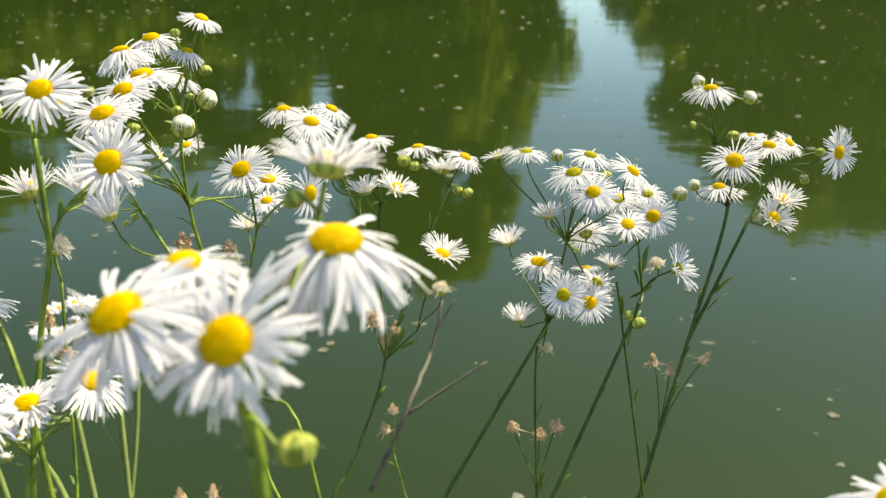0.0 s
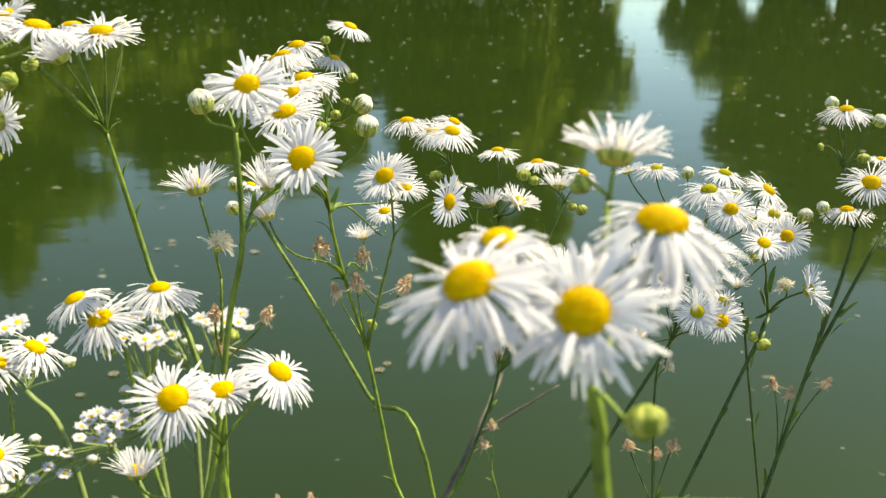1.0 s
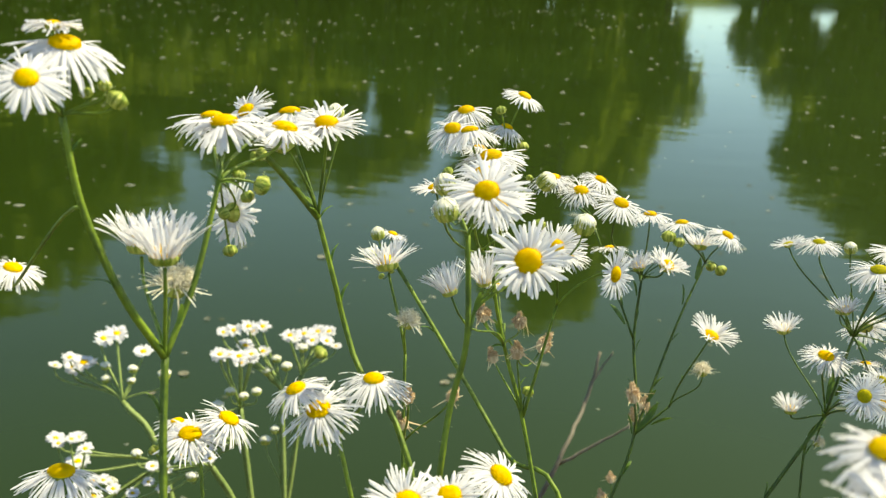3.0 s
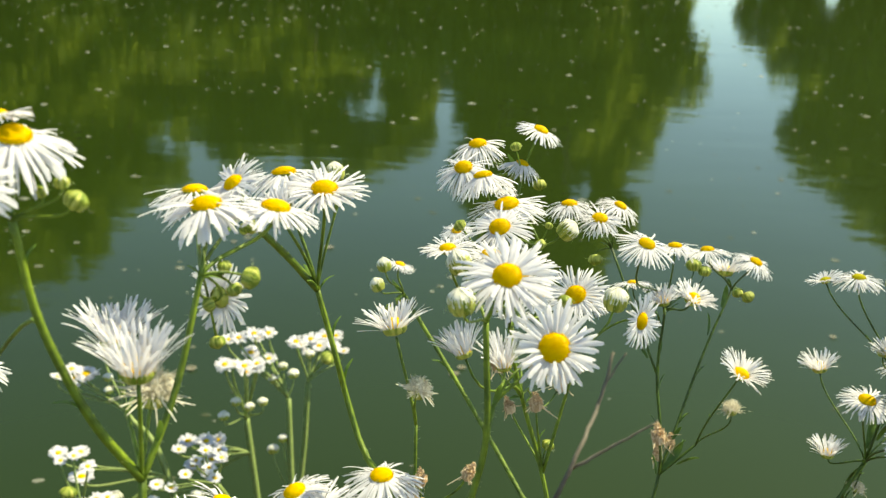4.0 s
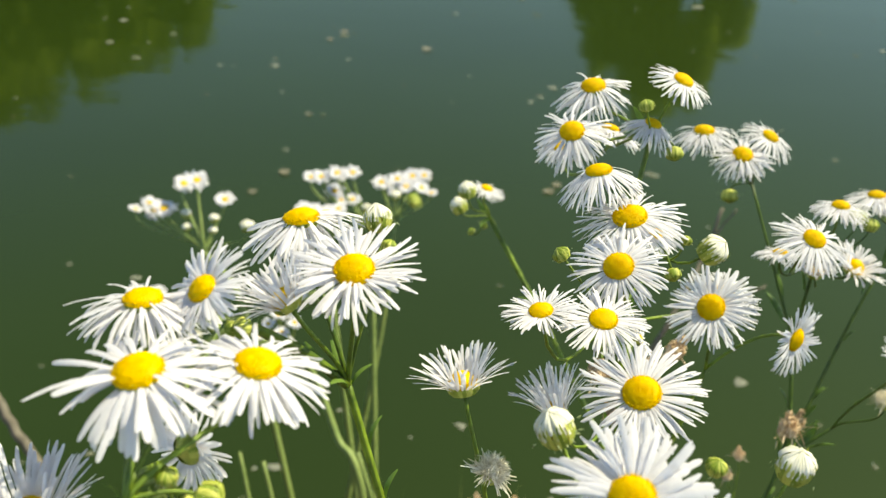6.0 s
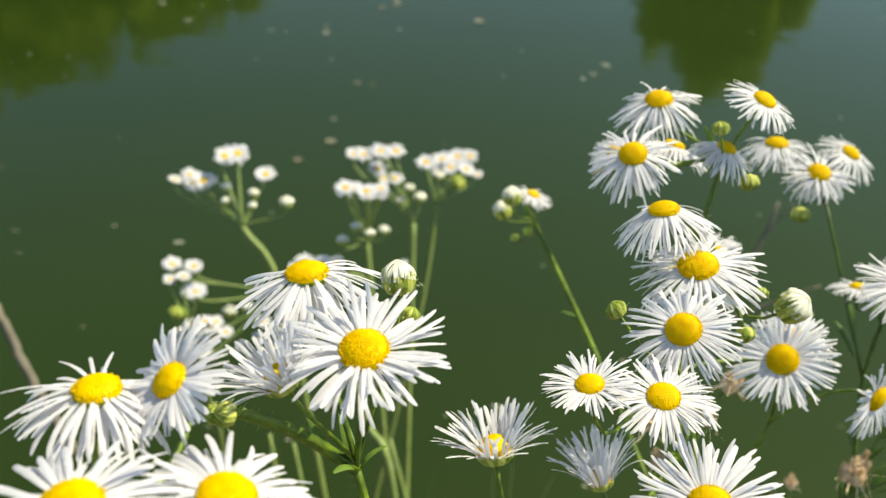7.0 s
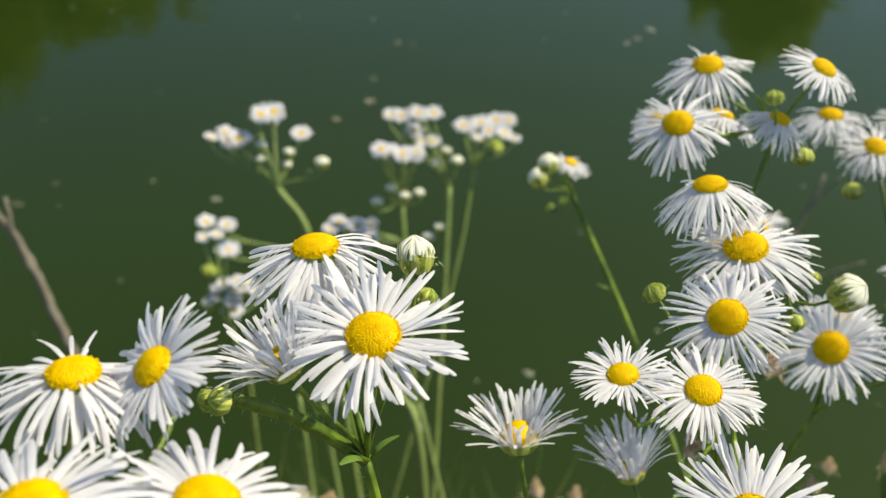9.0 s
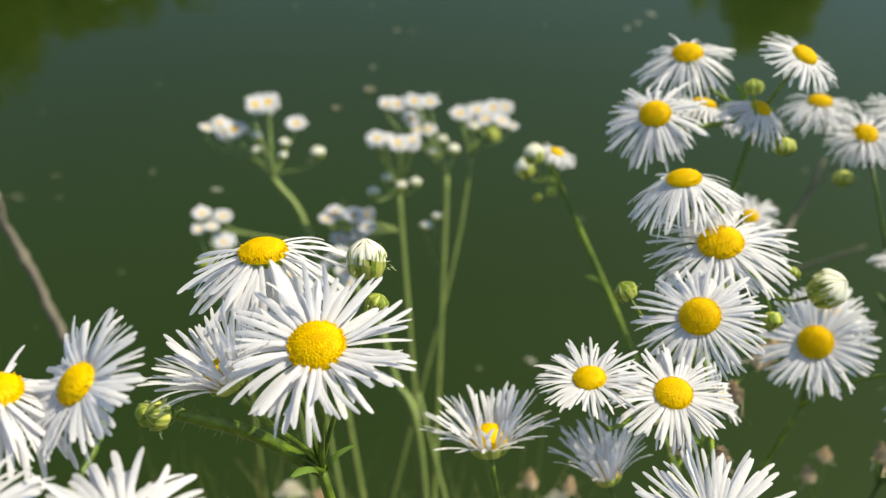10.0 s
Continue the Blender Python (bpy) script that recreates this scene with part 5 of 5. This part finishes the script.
stem(p, 2.6, 1.8, (-0.294, 0.646, 0.257), (-0.319, 0.67, 0.432), (-0.338, 0.688, 0.486), (-0.369, 0.718, 0.577))
stem(p, 2.2, 1.6, (-0.307, 0.608, 0.289), (-0.328, 0.632, 0.468), (-0.344, 0.65, 0.523), (-0.372, 0.682, 0.617))

p = plant("young fleabane with flat-topped sprays of tiny white heads", PALESTEM)
stem(p, 4.0, 3.0, (-0.285, 0.779, 0.144), (-0.293, 0.804, 0.312), (-0.3, 0.823, 0.369), (-0.324, 0.895, 0.587), (-0.335, 0.928, 0.686))
open_head(p, (-0.3861, 0.9303, 0.7484), (0.07, -0.26, 0.96), 28.8, (-0.335, 0.928, 0.686), 4)
open_head(p, (-0.4019, 0.9435, 0.7398), (0.3, -0.16, 0.94), 23.8, (-0.335, 0.928, 0.686), 5)
open_head(p, (-0.3716, 0.9357, 0.7519), (0.06, -0.27, 0.96), 28.8, (-0.335, 0.928, 0.686), 4)
open_head(p, (-0.3606, 0.9486, 0.7479), (0.05, -0.27, 0.96), 29.1, (-0.335, 0.928, 0.686), 4)
open_head(p, (-0.3759, 0.9613, 0.7371), (-0.12, -0.35, 0.93), 27.6, (-0.335, 0.928, 0.686), 5)
open_head(p, (-0.3829, 0.9579, 0.7206), (0.06, -0.25, 0.97), 31.2, (-0.335, 0.928, 0.686), 4)
open_head(p, (-0.3582, 0.9404, 0.7234), (0.05, -0.25, 0.97), 25.4, (-0.335, 0.928, 0.686), 4)
open_head(p, (-0.3742, 0.9536, 0.714), (0.34, -0.28, 0.9), 19.9, (-0.335, 0.928, 0.686), 5)
white_head(p, (-0.351, 0.934, 0.7041), (-0.12, 0.21, 0.97), 13.8, (-0.335, 0.928, 0.686))
white_head(p, (-0.3318, 0.9361, 0.7104), (-0.13, 0.21, 0.97), 13.7, (-0.335, 0.928, 0.686))
white_head(p, (-0.343, 0.9383, 0.717), (-0.12, 0.2, 0.97), 11.7, (-0.335, 0.928, 0.686))
white_head(p, (-0.3381, 0.9151, 0.6472), (-0.14, 0.27, 0.95), 12.6, (-0.324, 0.895, 0.587))
white_head(p, (-0.3478, 0.9113, 0.6359), (-0.14, 0.28, 0.95), 14.1, (-0.324, 0.895, 0.587))
stem(p, 3, 2, (-0.199, 0.676, 0.231), (-0.23, 0.7, 0.439), (-0.254, 0.717, 0.491), (-0.293, 0.747, 0.58))

p = plant("young fleabane topped with a small dense white spray", PALESTEM)
stem(p, 4.0, 3.0, (-0.37, 0.802, 0.124), (-0.361, 0.827, 0.265), (-0.355, 0.846, 0.322), (-0.327, 0.93, 0.576), (-0.324, 0.967, 0.687))
open_head(p, (-0.336, 0.9642, 0.7337), (0.03, -0.27, 0.96), 30.8, (-0.324, 0.967, 0.687), 4)
open_head(p, (-0.3276, 0.9924, 0.7256), (0.02, -0.28, 0.96), 29.0, (-0.324, 0.967, 0.687), 4)
open_head(p, (-0.3434, 1.0054, 0.7131), (0.32, -0.22, 0.92), 26.5, (-0.324, 0.967, 0.687), 5)
open_head(p, (-0.3162, 1.0089, 0.7224), (0.01, -0.28, 0.96), 33.3, (-0.324, 0.967, 0.687), 4)
open_head(p, (-0.3074, 1.0247, 0.7176), (0.06, -0.33, 0.94), 28.3, (-0.324, 0.967, 0.687), 5)
open_head(p, (-0.3025, 0.993, 0.7191), (0.38, -0.21, 0.9), 26.3, (-0.324, 0.967, 0.687), 4)
open_head(p, (-0.2949, 1.0065, 0.7081), (-0.05, -0.1, 0.99), 19.9, (-0.324, 0.967, 0.687), 5)
open_head(p, (-0.3178, 0.9904, 0.7195), (0.01, -0.27, 0.96), 27.6, (-0.324, 0.967, 0.687), 4)
open_head(p, (-0.3331, 1.0028, 0.7053), (0.17, -0.2, 0.96), 22.5, (-0.324, 0.967, 0.687), 5)
white_head(p, (-0.3247, 0.9767, 0.7153), (-0.12, 0.18, 0.97), 12.7, (-0.324, 0.967, 0.687))
green_head(p, (-0.3044, 0.9761, 0.7133), (0.64, 0, 0.77), 18.3, (-0.324, 0.967, 0.687))

p = plant("young low fleabane crowded with small white heads", PALESTEM)
stem(p, 3.4, 2.6, (-0.223, 0.633, 0.268), (-0.258, 0.656, 0.609), (-0.285, 0.673, 0.66), (-0.306, 0.687, 0.701), (-0.319, 0.676, 0.736))
open_head(p, (-0.3173, 0.6511, 0.7804), (0.16, -0.23, 0.96), 16.5, (-0.319, 0.676, 0.736), 4)
open_head(p, (-0.3051, 0.6497, 0.7762), (0.15, -0.23, 0.96), 17.3, (-0.319, 0.676, 0.736), 4)
open_head(p, (-0.3242, 0.6486, 0.7729), (0.16, -0.22, 0.96), 15.6, (-0.319, 0.676, 0.736), 4)
open_head(p, (-0.3091, 0.6449, 0.7618), (0.15, -0.21, 0.97), 18.2, (-0.319, 0.676, 0.736), 4)
open_head(p, (-0.3141, 0.6472, 0.7686), (0.15, -0.21, 0.96), 16.4, (-0.319, 0.676, 0.736), 4)
open_head(p, (-0.368, 0.6754, 0.7326), (0.18, -0.19, 0.97), 17.4, (-0.319, 0.676, 0.736), 4)
open_head(p, (-0.3562, 0.6749, 0.7311), (0.17, -0.19, 0.97), 16.4, (-0.319, 0.676, 0.736), 4)
open_head(p, (-0.3382, 0.6614, 0.7525), (0.16, -0.2, 0.97), 16.0, (-0.319, 0.676, 0.736), 4)
open_head(p, (-0.3702, 0.6714, 0.7205), (0.18, -0.17, 0.97), 15.6, (-0.319, 0.676, 0.736), 4)
white_head(p, (-0.3819, 0.6781, 0.7407), (0.01, 0.24, 0.97), 10.5, (-0.319, 0.676, 0.736))
white_head(p, (-0.335, 0.6739, 0.7279), (0, 0.25, 0.97), 11.6, (-0.319, 0.676, 0.736))
open_head(p, (-0.3572, 0.6699, 0.7161), (0.17, -0.17, 0.97), 18.3, (-0.319, 0.676, 0.736), 4)
open_head(p, (-0.3825, 0.6682, 0.7108), (0.19, -0.16, 0.97), 16.5, (-0.319, 0.676, 0.736), 4)

p = plant("young low fleabane with loose sprays of small white heads", PALESTEM)
stem(p, 3.4, 2.6, (-0.464, 0.773, 0.149), (-0.455, 0.744, 0.535), (-0.449, 0.723, 0.59), (-0.44, 0.696, 0.659), (-0.447, 0.703, 0.681))
open_head(p, (-0.4687, 0.7162, 0.7209), (0.23, -0.18, 0.95), 17.6, (-0.447, 0.703, 0.681), 4)
open_head(p, (-0.4576, 0.7177, 0.7255), (0.23, -0.19, 0.95), 17.6, (-0.447, 0.703, 0.681), 4)
open_head(p, (-0.4344, 0.6962, 0.7299), (0.22, -0.19, 0.96), 20.8, (-0.447, 0.703, 0.681), 4)
open_head(p, (-0.4472, 0.7057, 0.6893), (0.21, -0.15, 0.96), 19.5, (-0.447, 0.703, 0.681), 4)
open_head(p, (-0.436, 0.7071, 0.6935), (0.21, -0.16, 0.96), 19.4, (-0.447, 0.703, 0.681), 4)
open_head(p, (-0.4262, 0.7078, 0.6957), (0.2, -0.16, 0.97), 18.4, (-0.447, 0.703, 0.681), 4)
open_head(p, (-0.4512, 0.7021, 0.6785), (0.22, -0.14, 0.97), 19.5, (-0.447, 0.703, 0.681), 4)
open_head(p, (-0.438, 0.7018, 0.6775), (0.21, -0.14, 0.97), 20.4, (-0.447, 0.703, 0.681), 4)
open_head(p, (-0.4172, 0.7057, 0.6893), (0.2, -0.16, 0.97), 18.4, (-0.447, 0.703, 0.681), 4)
white_head(p, (-0.459, 0.6993, 0.6701), (0.02, 0.29, 0.96), 13.0, (-0.447, 0.703, 0.681))
green_head(p, (-0.46, 0.7083, 0.6972), (0.02, 0.26, 0.96), 16.2, (-0.447, 0.703, 0.681))

twig("pale dead forked twig standing in the water",
     (3.2, 1.8, (-0.082, 0.973, 0.511), (-0.060, 0.987, 0.554), (-0.036, 1.005, 0.607), (-0.014, 1.063, 0.641), (-0.001, 1.082, 0.697)),
     (2.2, 1.1, (-0.041, 1.000, 0.592), (0.003, 1.009, 0.619), (0.050, 1.019, 0.648)),
     (1.8, 1.0, (-0.016, 1.061, 0.634), (-0.006, 1.071, 0.666), (0.014, 1.082, 0.698)))
twig("thin brown dead stem leaning by the water",
     (3.6, 2.6, (-0.468, 0.575, 0.662), (-0.498, 0.586, 0.695), (-0.521, 0.597, 0.726), (-0.542, 0.606, 0.754), (-0.569, 0.614, 0.779)),
     (2.2, 1.4, (-0.534, 0.602, 0.743), (-0.541, 0.598, 0.782), (-0.546, 0.604, 0.800)))
floating_leaf(2.183, 7.996, 0.035, 0.00)
floating_leaf(0.775, 2.947, 0.025, 1.30)
floating_leaf(0.924, 2.109, 0.028, 2.60)
floating_leaf(-0.326, 2.483, 0.032, 3.90)
floating_leaf(-1.288, 3.513, 0.028, 5.20)
floating_leaf(-1.267, 3.617, 0.035, 0.22)
floating_leaf(-0.311, 2.528, 0.028, 1.52)
floating_leaf(-0.920, 3.515, 0.042, 2.82)
floating_leaf(-1.113, 2.802, 0.021, 4.12)
floating_leaf(-1.031, 2.392, 0.035, 5.42)
floating_leaf(-1.067, 2.258, 0.025, 0.44)
floating_leaf(-1.769, 7.137, 0.035, 1.74)
floating_leaf(0.950, 4.747, 0.025, 3.04)


def grass_tufts():
    """Short grass along the foot of the bank."""
    r = random.Random(77)
    verts, faces = [], []
    for _ in range(5000):
        x, y = r.uniform(-1.6, 1.2), r.uniform(-0.4, 0.97)
        z = ground_height(x, y)
        ln = r.uniform(0.03, 0.1)
        a = r.uniform(0, 2 * math.pi)
        u, w = Vector((math.cos(a), math.sin(a), 0)), Vector((-math.sin(a), math.cos(a), 0))
        lean = r.uniform(0.1, 0.7)
        k = len(verts)
        for i in range(4):
            s = i / 3
            c = Vector((x, y, z - 0.004)) + Vector((0, 0, ln * s * (1 - 0.3 * lean * s))) + u * ln * lean * s * s
            h = 0.0014 * (1.05 - s)
            verts += [c - w * h, c + w * h]
        for i in range(3):
            b = k + i * 2
            faces.append((b, b + 1, b + 3, b + 2))
    for _ in range(420):
        x = r.choice((-0.47, -0.4, -0.28, -0.62, -0.2, -0.05)) + r.gauss(0, 0.035)
        y = r.uniform(0.72, 0.98)
        z = ground_height(x, y)
        ln = r.uniform(0.1, 0.3)
        a = r.uniform(0, 2 * math.pi)
        u, w = Vector((math.cos(a), math.sin(a), 0)), Vector((-math.sin(a), math.cos(a), 0))
        lean = r.uniform(0.05, 0.55)
        k = len(verts)
        for i in range(5):
            q = i / 4
            c = Vector((x, y, z - 0.004)) + Vector((0, 0, ln * q * (1 - 0.3 * lean * q))) + u * ln * lean * q * q
            h = 0.0018 * (1.05 - q)
            verts += [c - w * h, c + w * h]
        for i in range(4):
            b = k + i * 2
            faces.append((b, b + 1, b + 3, b + 2))
    ob = mesh_object("grass", verts, faces, GRASS)
    tagged(ob, "patchy short green and straw grass on the bank", "grass", kind="stuff")


grass_tufts()
